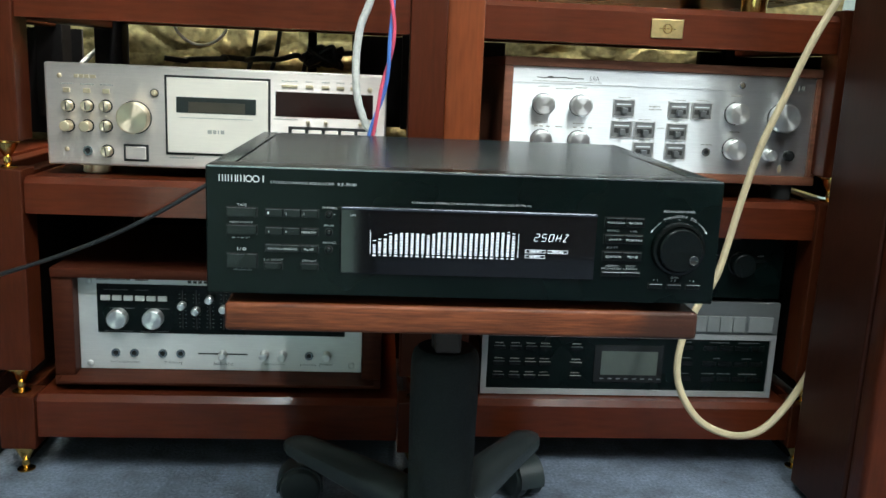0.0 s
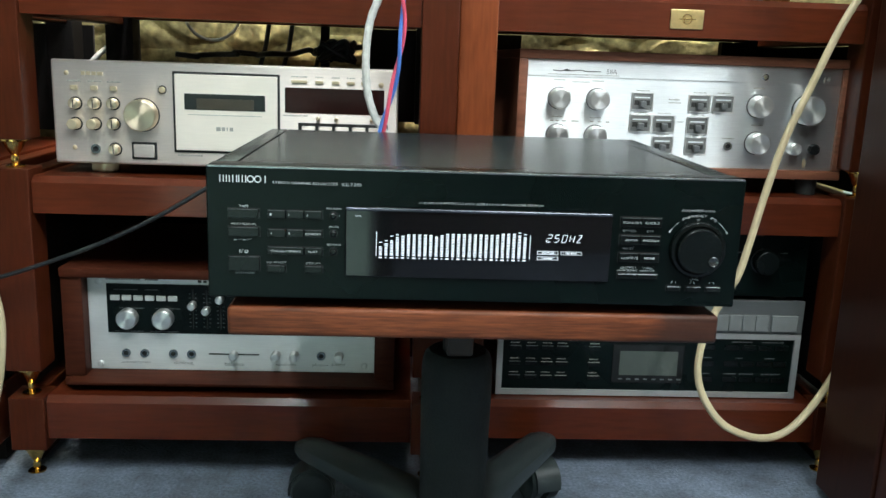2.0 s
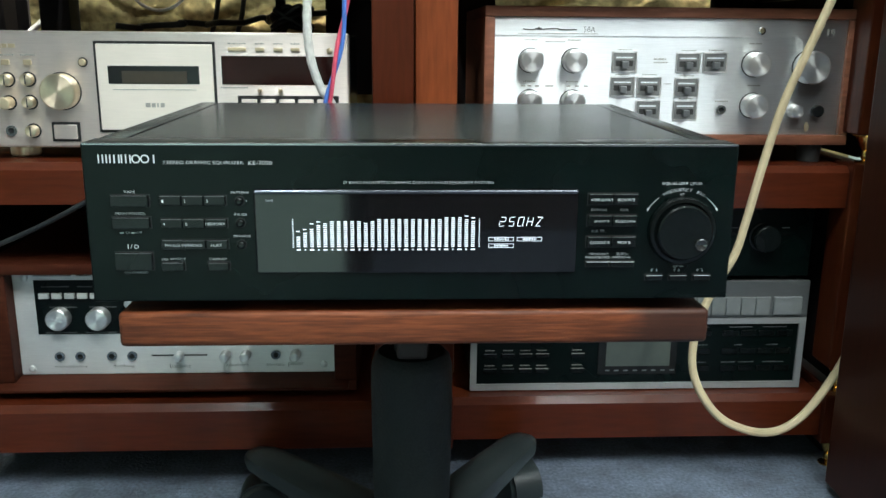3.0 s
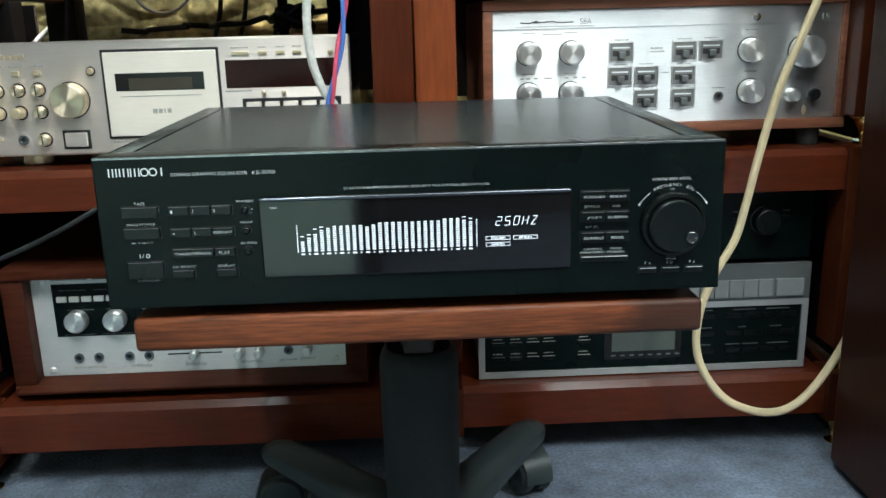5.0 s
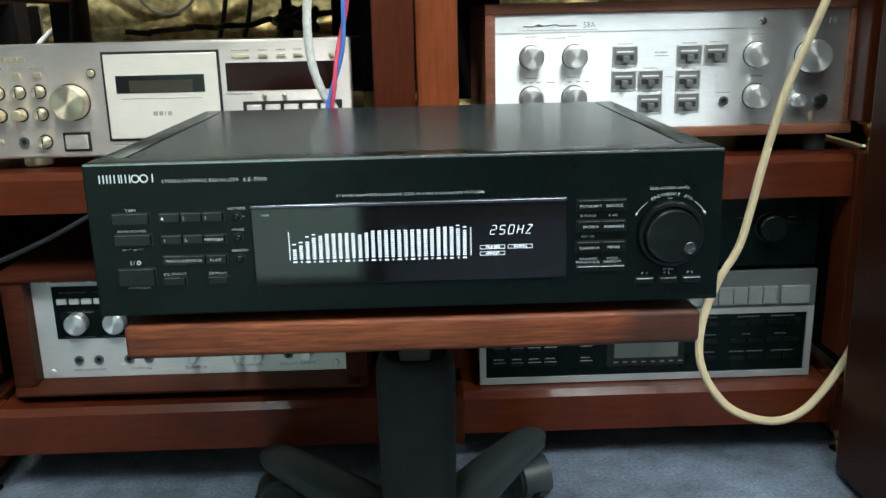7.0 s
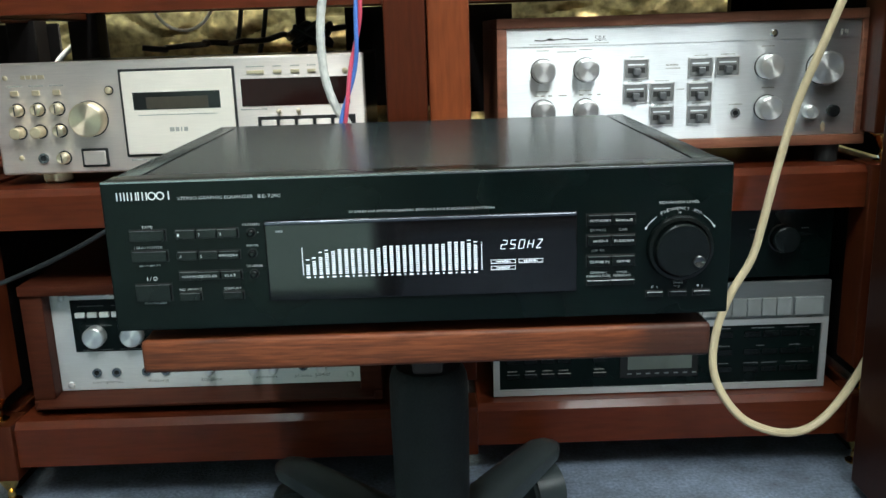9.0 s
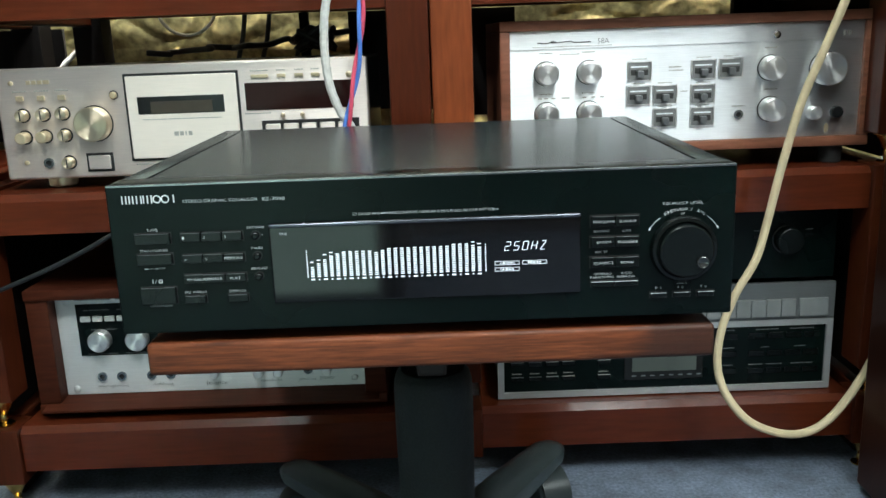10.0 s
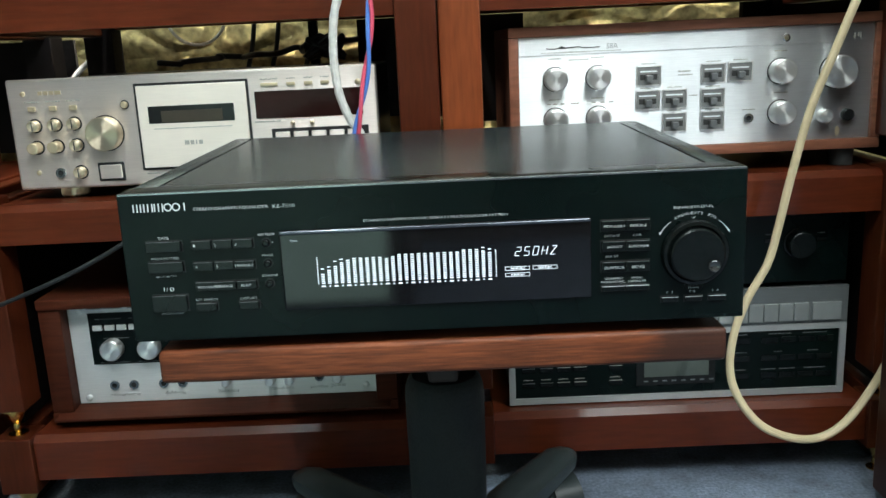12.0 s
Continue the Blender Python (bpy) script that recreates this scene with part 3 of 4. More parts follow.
def stereo_amplifier():
    F = 0.503
    t = thing("stereo_amplifier", (0.322, 0.65, 0.4135), "silver-faced stereo amplifier in a walnut case", "amplifier")
    wood_case(t, 0.0930, 0.5575, 0.4975, 0.80, 0.4365, 0.6035, 0.0125, 0.0125, CASE)
    part("faceplate", box(0.1058, 0.5446, F, F + 0.004, 0.4493, 0.5907), SILVER, t)
    part("header_strip", box(0.1058, 0.5446, F - 0.0012, F - 0.0001, 0.5685, 0.5905, 0.0004), SILVER, t)
    part("chassis", box(0.108, 0.54, F + 0.0045, 0.79, 0.451, 0.588), DARK, t)
    for fx in (0.13, 0.52):
        for fy in (0.52, 0.76):
            part("foot", lathe([(0.014, 0), (0.015, 0.0225)], (fx, fy, 0.4138), "z", 20), RUBBER, t)
    for x, z, r in ((0.1502, 0.539, 0.0142), (0.2035, 0.539, 0.0142), (0.1502, 0.489, 0.0142), (0.2035, 0.489, 0.0142), (0.4305, 0.5365, 0.0152), (0.4325, 0.4855, 0.0152), (0.500, 0.533, 0.0203)):
        part("knob_shadow_ring", ring_xz((x, F, z), r, r + 0.001, 0.0012), DARK, t)
        dial("knob", (x, F, z), r, 0.019, SPUN, SPUN, t, label="spun silver knob")
        if r < 0.02:
            word_bars(x - 0.008, x + 0.008, z + 0.024, 0.0016, F, t, FAINT)
    word_bars(0.168, 0.192, 0.561, 0.0016, F, t, FAINT)
    for x in (0.140, 0.1475, 0.157, 0.170, 0.175, 0.196, 0.207, 0.218):
        strips([(x, x + 0.005, 0.5075, 0.509)], F, t, FAINT)
    for x, z in ((0.267, 0.538), (0.347, 0.5375), (0.381, 0.538), (0.266, 0.508), (0.2995, 0.508), (0.347, 0.507), (0.2998, 0.479), (0.3472, 0.479)):
        lever_switch(x, z, F, t)
        word_bars(x - 0.009, x + 0.009, z + 0.0142, 0.0014, F, t, FAINT)
    word_bars(0.304, 0.319, 0.541, 0.0018, F, t, FAINT)
    word_bars(0.304, 0.322, 0.537, 0.0014, F, t, FAINT)
    word_bars(0.318, 0.328, 0.511, 0.0014, F, t, FAINT)
    socket((0.393, F, 0.480), 0.0058, t)
    word_bars(0.385, 0.401, 0.490, 0.0014, F, t, FAINT)
    dial("small_knob", (0.4865, F, 0.479), 0.0085, 0.013, SPUN, SPUN, t)
    dial("power_button", (0.516, F, 0.479), 0.0075, 0.007, SMOKED, SMOKED, t, label="dark round push button")
    part("power_jewel", lathe([(0.0048, 0), (0.0048, 0.001), (0.003, 0.0016)], (0.436, F - 0.0012, 0.5765), seg=24), CHROME, t)
    bm = bmesh.new()
    lathe([(0.0032, 0), (0.0032, 0.0006)], (0, 0, 0), seg=20, bm=bm)
    bmesh.ops.transform(bm, matrix=Matrix.Translation((0.5055, F, 0.459)) @ Matrix.Diagonal((0.9, 1, 1.9, 1)), verts=bm.verts)
    part("sticker", bm, CREAMK, t, "small oval sticker")
    # maker's script as a plain flourish, with the model figures after it
    fl = smooth_line([(0.140, F - 0.0016, 0.5765), (0.152, F - 0.0016, 0.5758), (0.160, F - 0.0016, 0.5785), (0.158, F - 0.0016, 0.5762), (0.170, F - 0.0016, 0.5768), (0.181, F - 0.0016, 0.5775), (0.186, F - 0.0016, 0.5760), (0.206, F - 0.0016, 0.5762)], 8)
    part("maker_flourish", tube(fl, 0.0006, 6), INK, t)
    part("maker_flourish", box(0.155, 0.163, F - 0.0018, F - 0.001, 0.5758, 0.5778), INK, t)
    lettering("58A", 0.2145, 0.2285, 0.5735, 0.0065, F - 0.0012, t, INK)
    word_bars(0.134, 0.232, 0.5708, 0.0012, F - 0.0012, t, FAINT)
    strips([(0.519, 0.521, 0.572, 0.579), (0.524, 0.5255, 0.574, 0.579), (0.527, 0.528, 0.572, 0.579)], F - 0.0012, t, FAINT)
    return t


stereo_amplifier()


# ---- console amplifier in the low wooden case ----
def console_amplifier():
    F = 0.493
    t = thing("console_amplifier", (-0.297, 0.64, 0.120), "silver and black stereo console in a dark walnut case", "amplifier")
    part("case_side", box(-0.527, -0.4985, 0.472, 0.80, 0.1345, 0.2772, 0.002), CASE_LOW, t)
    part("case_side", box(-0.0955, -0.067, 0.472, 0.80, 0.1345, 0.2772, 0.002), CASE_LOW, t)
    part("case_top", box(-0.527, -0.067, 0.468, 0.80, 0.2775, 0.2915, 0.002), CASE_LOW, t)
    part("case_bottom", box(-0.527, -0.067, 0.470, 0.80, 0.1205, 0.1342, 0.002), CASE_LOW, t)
    bm = bmesh.new()
    prof = [(0.4545, 0.129), (0.4545, 0.1315), (0.4925, 0.1375), (0.4925, 0.129)]
    ends = [[bm.verts.new((x, y, z)) for y, z in prof] for x in (-0.517, -0.077)]
    for k in range(4):
        bm.faces.new((ends[0][k], ends[0][(k + 1) % 4], ends[1][(k + 1) % 4], ends[1][k]))
    bm.faces.new(ends[0]), bm.faces.new(ends[1])
    for fx in (-0.49, -0.105):
        for fy in (0.50, 0.76):
            part("foot", lathe([(0.012, 0), (0.012, 0.0042)], (fx, fy, 0.1165), "z", 18), RUBBER, t)
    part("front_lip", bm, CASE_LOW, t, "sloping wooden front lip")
    part("faceplate", box(-0.498, -0.096, F, F + 0.004, 0.1378, 0.277, 0.0006), SATIN, t)
    part("chassis", box(-0.495, -0.099, F + 0.0045, 0.79, 0.136, 0.274), DARK, t)
    p = part("control_panel", box(-0.472, -0.121, F - 0.001, F, 0.1925, 0.2645, 0.0005), BLACK, t, "black control panel")
    for k in range(6):
        x = -0.4595 + 0.0159 * k
        part("push_button", box(x - 0.0063, x + 0.0063, F - 0.005, F - 0.0008, 0.2410, 0.2480, 0.0006), WHITE_BTN, p)
    word_bars(-0.462, -0.428, 0.2555, 0.0012, F - 0.001, p, PRINT_DIM)
    word_bars(-0.418, -0.400, 0.2555, 0.0012, F - 0.001, p, PRINT_DIM)
    for x in (-0.4425, -0.3930):
        dial("knob", (x, F - 0.001, 0.2155), 0.0142, 0.014, SPUN, SPUN, p, label="spun silver knob")
        word_bars(x - 0.012, x + 0.022, 0.2285, 0.0012, F - 0.001, p, PRINT_DIM)
        word_bars(x - 0.02, x + 0.02, 0.1945, 0.0012, F - 0.001, p, PRINT_DIM)
    for k, z in enumerate((0.236, 0.2285, 0.2455, 0.232, 0.239)):
        x = -0.3525 + 0.0193 * k
        part("slider_track", box(x - 0.0008, x + 0.0008, F - 0.0015, F - 0.0009, 0.200, 0.2575), DARK, p)
        strips([(x + s * 0.004 - 0.0012, x + s * 0.004 + 0.0012, 0.203 + 0.006 * j, 0.2036 + 0.006 * j) for s in (-1, 1) for j in range(9)], F - 0.001, p, PRINT_DIM)
        dial("slider_knob", (x, F - 0.0015, z), 0.0056, 0.012, SPUN, SPUN, p)
    for k in range(5):
        strips([(-0.345 + 0.0075 * k, -0.340 + 0.0075 * k, 0.2675, 0.2710)], F, t, INK)
    word_bars(-0.472, -0.425, 0.2695, 0.0028, F, t, PRINT_DIM)
    word_bars(-0.418, -0.400, 0.2695, 0.0024, F, t, INK)
    for x in (-0.448, -0.422, -0.382, -0.3565, -0.1725):
        socket((x, F, 0.1625), 0.0062, t)
    part("balance_slot", box(-0.332, -0.261, F - 0.0005, F + 0.0001, 0.1618, 0.1636), DARK, t)
    dial("balance_knob", (-0.2965, F, 0.1627), 0.0058, 0.013, SPUN, SPUN, t)
    for x in (-0.237, -0.211, -0.147):
        dial("small_knob", (x, F, 0.1635), 0.0064, 0.016, SPUN, SPUN, t)
    for word, x0, x1 in (("microphones", -0.4545, -0.416), ("dubbing", -0.3805, -0.3555), ("balance", -0.3085, -0.2835), ("speakers", -0.236, -0.2095), ("phones", -0.184, -0.1635), ("power", -0.156, -0.138)):
        lettering(word, x0 - 0.001, x1 + 0.001, 0.1455, 0.0055, F, t, INK)
    for x, z in ((-0.4845, 0.146), (-0.1105, 0.1485), (-0.4825, 0.2675), (-0.1105, 0.2675)):
        screw((x, F, z), 0.0046, t)
    return t


console_amplifier()


# ---- tuner with the grey window ----
def digital_tuner():
    F = 0.495
    t = thing("digital_tuner", (0.305, 0.65, 0.1085), "silver-framed digital tuner with a grey window", "tuner")
    part("chassis", box(0.085, 0.527, F + 0.004, 0.80, 0.112, 0.257, 0.001), BLACK, t, "black metal casing")
    for fx in (0.11, 0.50):
        for fy in (0.52, 0.76):
            part("foot", lathe([(0.012, 0), (0.012, 0.0038)], (fx, fy, 0.1085), "z", 18), RUBBER, t)
    part("front_frame", ring_box(0.0815, 0.5285, 0.1092, 0.2085, 0.0085, F, 0.004), FRAME, t, "pale metal front frame")
    part("control_field", box(0.090, 0.520, F - 0.0012, F + 0.003, 0.1177, 0.2, 0.0004), BLACK, t)
    part("header_panel", box(0.0815, 0.5285, F - 0.004, F + 0.003, 0.209, 0.2588, 0.0006), GREYAL, t, "grey metal header panel")
    for x, w, k in [(0.4665 - 0.0197 * j, 0.0094, GREY_BTN) for j in range(14)] + [(0.500, 0.0188, GREY_BTN)]:
        part("key", box(x - w, x + w, F - 0.008, F - 0.003, 0.2135, 0.2375, 0.0008), k, t)
    w = part("display_frame", box(0.252, 0.3575, F - 0.0025, F - 0.001, 0.1295, 0.188, 0.0006), SMOKED, t, "smoked display surround")
    part("display_pane", box(0.2625, 0.3485, F - 0.003, F - 0.0023, 0.1415, 0.1785), LCD, w, "grey unlit display")
    strips([(0.262 + 0.0125 * k, 0.268 + 0.0125 * k, 0.1345, 0.1362) for k in range(8)], F - 0.0025, w, PRINT_DIM)
    for x, z in [(x, z) for z in (0.182, 0.158, 0.137) for x in (0.108, 0.132, 0.155, 0.177, 0.2245)]:
        part("flat_key", box(x - 0.0088, x + 0.0088, F - 0.003, F - 0.001, z - 0.004, z + 0.0028, 0.0005), BUTTON, t)
        strips([(x - 0.0085, x + 0.0085, z + 0.0020, z + 0.0027)], F - 0.003, t, FAINT if x > 0.15 and z < 0.17 else PRINT_DIM)
        word_bars(x - 0.007, x + 0.006, z + 0.0058, 0.0014, F - 0.0012, t, FAINT, 3)
    for z, words in ((0.188, ((0.427, 0.457), (0.472, 0.504))), (0.163, ((0.435, 0.446), (0.479, 0.494))), (0.1385, ((0.419, 0.438), (0.443, 0.464), (0.476, 0.505)))):
        for x in (0.392, 0.4285, 0.453, 0.4775, 0.502):
            part("flat_key", box(x - 0.0105, x + 0.0105, F - 0.003, F - 0.001, z - 0.0055, z + 0.0025, 0.0005), BUTTON, t)
        for x0, x1 in words + ((0.384, 0.399),):
            word_bars(x0, x1, z + 0.0062, 0.0016, F - 0.0012, t, PRINT_DIM, 5)
    return t


digital_tuner()

blk = thing("black_component", (0.30, 0.65, 0.2590), "plain black component lying on the tuner", "hi-fi component")
part("chassis", box(0.087, 0.524, 0.508, 0.80, 0.2642, 0.354, 0.0015), BLACK, blk)
part("front_panel", box(0.083, 0.528, 0.500, 0.5075, 0.2632, 0.356, 0.001), BLACK, blk)
for fx in (0.11, 0.50):
    for fy in (0.52, 0.76):
        part("foot", lathe([(0.012, 0), (0.012, 0.0062)], (fx, fy, 0.2574), "z", 18), RUBBER, blk)
dial("knob", (0.4625, 0.500, 0.3165), 0.0175, 0.018, BUTTON, BUTTON, blk, skirt=0.002)
for x in (0.425, 0.492):
    part("small_key", box(x - 0.006, x + 0.006, 0.498, 0.5, 0.318, 0.323, 0.0004), BUTTON, blk)
    word_bars(x - 0.005, x + 0.005, 0.328, 0.0012, 0.5, blk, PRINT_DIM)


# ---- stool with the wooden board ----
def stool():
    cx, cy = 0.000, 0.165
    t = thing("swivel_stool", (cx, cy, 0.0), "black five-star swivel base carrying a hardwood board", "stool")
    part("board", box(-0.2065, 0.2115, 0.002, 0.385, 0.3540, 0.3795, 0.0038, 3), BOARD, t, "oiled hardwood board with darker heartwood at one end")
    part("seat_plate", box(cx - 0.085, cx + 0.085, cy - 0.055, cy + 0.085, 0.346, 0.3538, 0.002), RUST, t, "dark steel plate")
    part("lift_head", box(cx - 0.014, cx + 0.014, cy - 0.03, cy + 0.03, 0.2909, 0.3458, 0.004), RUST, t)
    for s in (-1, 1):
        part("tilt_bracket", box(cx + s * 0.036 - 0.006, cx + s * 0.036 + 0.006, cy - 0.028, cy + 0.05, 0.318, 0.3458, 0.002), DARK, t)
    part("gas_lift", lathe([(0.016, 0), (0.016, 0.24)], (cx, cy, 0.09), "z", 28), DARK, t)
    part("shroud", lathe([(0.034, 0), (0.0355, 0.004), (0.0372, 0.13), (0.0372, 0.164), (0.0366, 0.173), (0.0345, 0.180), (0.030, 0.1845), (0.0165, 0.1855)], (cx, cy, 0.105), "z", 48), SHROUD, t, "grained black column shroud")
    part("hub", lathe([(0.042, 0), (0.046, 0.01), (0.046, 0.05), (0.04, 0.06)], (cx, cy, 0.055), "z", 40), PLASTIC, t)
    for k in range(5):
        a = radians(59 + 72 * k)
        u, v = Vector((math.cos(a), math.sin(a), 0)), Vector((-math.sin(a), math.cos(a), 0))
        bm = bmesh.new()
        rings = []
        for s, w, zt, h in ((0.03, 0.026, 0.112, 0.05), (0.08, 0.027, 0.110, 0.042), (0.15, 0.026, 0.104, 0.034), (0.22, 0.024, 0.097, 0.028), (0.262, 0.022, 0.093, 0.026), (0.281, 0.015, 0.088, 0.020), (0.288, 0.006, 0.083, 0.010)):
            ring = []
            for q in range(14):
                b = 2 * math.pi * q / 14
                c, sn = math.cos(b), math.sin(b)
                ring.append(bm.verts.new(Vector((cx, cy, zt - h / 2)) + u * s + v * (w * math.copysign(abs(c) ** 0.7, c)) + Vector((0, 0, h / 2 * math.copysign(abs(sn) ** 0.7, sn)))))
            rings.append(ring)
        for r0, r1 in zip(rings, rings[1:]):
            for q in range(14):
                bm.faces.new((r0[q], r0[(q + 1) % 14], r1[(q + 1) % 14], r1[q]))
        bm.faces.new(rings[0]), bm.faces.new(rings[-1])
        arm = part("base_arm", bm, PLASTIC, t)
        c = Vector((cx, cy, 0.0)) + u * 0.262
        d = Vector((math.cos(a + 0.9), math.sin(a + 0.9), 0))
        turn = Matrix.Translation(c) @ Matrix.Rotation(math.atan2(d.y, d.x), 4, "Z")
        bm = lathe([(0.006, 0), (0.006, 0.03)], (0, 0, 0.045), "z", 16)
        bmesh.ops.transform(bm, matrix=turn, verts=bm.verts)
        part("caster_stem", bm, CHROME, arm)
        for s in (-1, 1):
            bm = lathe([(0.010, 0.004), (0.0255, 0.005), (0.0275, 0.009), (0.0275, 0.017), (0.024, 0.0215), (0.010, 0.023)], (0, 0, 0.0276), seg=32)
            bmesh.ops.transform(bm, matrix=turn @ Matrix.Diagonal((1, s, 1, 1)), verts=bm.verts)
            part("caster_wheel", bm, PLASTIC, arm)
        bm = bmesh.new()
        hood = []
        for q in range(13):
            g = radians(-10 + 200 * q / 12)
            hood.append([bm.verts.new((r * math.cos(g), y, 0.0276 + r * math.sin(g))) for r, y in ((0.031, -0.018), (0.031, 0.018), (0.0285, 0.018), (0.0285, -0.018))])
        for r0, r1 in zip(hood, hood[1:]):
            for q in range(4):
                bm.faces.new((r0[q], r0[(q + 1) % 4], r1[(q + 1) % 4], r1[q]))
        bm.faces.new(hood[0]), bm.faces.new(hood[-1])
        bmesh.ops.transform(bm, matrix=turn, verts=bm.verts)
        part("caster_hood", bm, PLASTIC, arm)
    return t


stool()


# ---- graphic equalizer ----
def segment_readout(parent, y):
    """The lit frequency readout: slanted strokes."""
    glyphs = {"2": ((0, 2, 1, 2), (1, 2, 1, 1), (1, 1, 0, 1), (0, 1, 0, 0), (0, 0, 1, 0)), "5": ((1, 2, 0, 2), (0, 2, 0, 1), (0, 1, 1, 1), (1, 1, 1, 0), (1, 0, 0, 0)),
              "0": ((0, 0, 1, 0), (1, 0, 1, 2), (1, 2, 0, 2), (0, 2, 0, 0)), "H": ((0, 0, 0, 2), (1, 0, 1, 2), (0, 1, 1, 1)), "Z": ((0, 2, 1, 2), (1, 2, 0, 0), (0, 0, 1, 0))}
    for k, ch in enumerate("250HZ"):
        bm = bmesh.new()
        for a0, b0, a1, b1 in glyphs[ch]:
            p, q = [Vector((0.0575 + 0.0063 * k + 0.0035 * a + 0.0007 * b, y, 0.4418 + 0.0031 * b)) for a, b in ((a0, b0), (a1, b1))]
            d = (q - p).normalized()
            n = Vector((-d.z, 0, d.x)) * 0.00022
            p, q = p + d * 0.0002, q - d * 0.0002
            bm.faces.new([bm.verts.new(v) for v in (p - n, q - n, q + n, p + n)])
        part("lit_character", bm, LIT, parent)


def equalizer():
    T = 0.4978
    t = thing("graphic_equalizer", (0.0, 0.18, 0.3795), "black graphic equalizer with a lit bar display on the board", "equalizer")
    part("chassis", box(-0.2185, 0.2185, 0.0285, 0.362, 0.391, T - 0.006, 0.001), BLACK, t, "black metal chassis")
    part("top_cover", box(-0.2005, 0.2005, 0.0292, 0.3625, T - 0.0062, T - 0.0010, 0.0006), BLACK_TOP, t, "black satin top cover")
    for s in (-1, 1):
        x0, x1 = sorted((s * 0.2205, s * 0.2025))
        part("cover_rail", box(x0, x1, 0.0295, 0.362, 0.392, T - 0.0008, 0.0008, 2), BLACK_TOP, t)
    part("front_panel", box(-0.2205, 0.2215, 0.0, 0.0282, 0.3885, T, 0.0012, 2), BLACK, t, "black front panel")
    part("front_edge", box(-0.2195, 0.2205, -0.0003, 0.0012, T - 0.0016, T + 0.0002, 0.0004), EDGE, t, "bright top edge of the panel")
    for fx in (-0.17, 0.17):
        for fy in (0.05, 0.31):
            part("foot", lathe([(0.019, 0), (0.02, 0.002), (0.02, 0.0113)], (fx, fy, 0.3796), "z", 28), RUBBER, t, "round rubber foot")
    Y = 0.0
    # maker's name as plain bars and rings
    strips([(x, x + 0.0008, 0.4845, 0.4902) for x in (-0.2095, -0.2068, -0.2044, -0.2020, -0.1993, -0.1962, -0.1945, -0.1917, -0.1889, -0.1737 + 0.0002)], Y, t, PRINT, "maker_mark")
    for x in (-0.1848, -0.1790):
        part("maker_ring", ring_xz((x, Y, 0.48735), 0.0021, 0.0029, 0.0004, 28), PRINT, t)
    for words, x0, x1, z, h in (("STEREO GRAPHIC EQUALIZER", -0.167, -0.1145, 0.4836, 0.0025), ("KE-7090", -0.111, -0.0955, 0.4836, 0.0025),
                                ("27 BAND PARAMETRIC/GRAPHIC DISPLAY\u00b75 MULTI EQUALIZER PATTERN", -0.0485, 0.0535, 0.4705, 0.0020),
                                ("TAPE", -0.1945, -0.1868, 0.4643, 0.0019), ("MAIN POWER", -0.2008, -0.1812, 0.4495, 0.0019), ("ON/STANDBY", -0.1982, -0.1822, 0.4088, 0.0014),
                                ("PATTERN", -0.1235, -0.1120, 0.4640, 0.0016), ("PAUSE", -0.1218, -0.1138, 0.4490, 0.0016), ("REVERSE", -0.1230, -0.1118, 0.4340, 0.0016),
                                ("EQ. EFFECT", -0.1722, -0.1562, 0.4178, 0.0018), ("DISPLAY", -0.1402, -0.1282, 0.4178, 0.0018)):
        lettering(words, x0, x1, z, h, Y, t)
    for words, x0, x1, z, h in (("BYPASS", 0.1215, 0.1322, 0.4518, 0.0017), ("CAR", 0.1415, 0.1475, 0.4518, 0.0017), ("H.P. ST.", 0.1225, 0.1318, 0.4368, 0.0017),
                                ("GRAPHIC/", 0.1215, 0.1345, 0.4205, 0.0017), ("PARAMETRIC", 0.1190, 0.1362, 0.4180, 0.0017), ("WIDE/", 0.1405, 0.1488, 0.4205, 0.0017), ("NARROW", 0.1385, 0.1508, 0.4180, 0.0017),
                                ("EQUALIZER LEVEL", 0.1700, 0.1980, 0.4698, 0.0021), ("UP", 0.1828, 0.1855, 0.4628, 0.0013), ("DOWN", 0.1815, 0.1885, 0.4115, 0.0011),
                                ("F 1", 0.1660, 0.1700, 0.4085, 0.0017), ("F 2", 0.1822, 0.1862, 0.4085, 0.0017), ("F 3", 0.1987, 0.2027, 0.4085, 0.0017), ("ON", -0.1955, -0.1925, 0.4368, 0.0013), ("OFF", -0.1885, -0.1842, 0.4368, 0.0013)):
        lettering(words, x0, x1, z, h, Y, t)
    strips([(-0.199, -0.1965, 0.4368, 0.4375), (-0.1915, -0.1893, 0.4368, 0.4375)], Y, t, PRINT)
    lettering("I/", -0.1945, -0.1912, 0.4262, 0.0030, Y, t)
    part("standby_symbol", ring_xz((-0.1888, Y, 0.4276), 0.0010, 0.0014, 0.0004, 20), PRINT, t)

    def key(x0, x1, z0, z1, name="push_button", words=None, wx=None, h=0.0019, out=0.0035, label="", edged=True):
        k = part("key_gap", box(x0 - 0.0007, x1 + 0.0007, -0.0003, 0.0002, z0 - 0.0007, z1 + 0.0007), DARK, t)
        part(name, box(x0, x1, -out, -0.0002, z0, z1, 0.0005), BUTTON, k, label)
        # Grey strip paints the highlight along the key's top.
        if edged:
            part("key_highlight", box(x0 + 0.0006, x1 - 0.0006, -out + 0.0002, -out + 0.0008, z1 - 0.0002, z1 + 0.0001), PRINT_DIM, k)
        if words:
            a, b = wx or (x0 + 0.001, x1 - 0.001)
            lettering(words, a, b, (z0 + z1) / 2 - h / 2, h, -out, k)

    key(-0.203, -0.178, 0.4555, 0.4630)
    key(-0.203, -0.178, 0.4405, 0.4480)
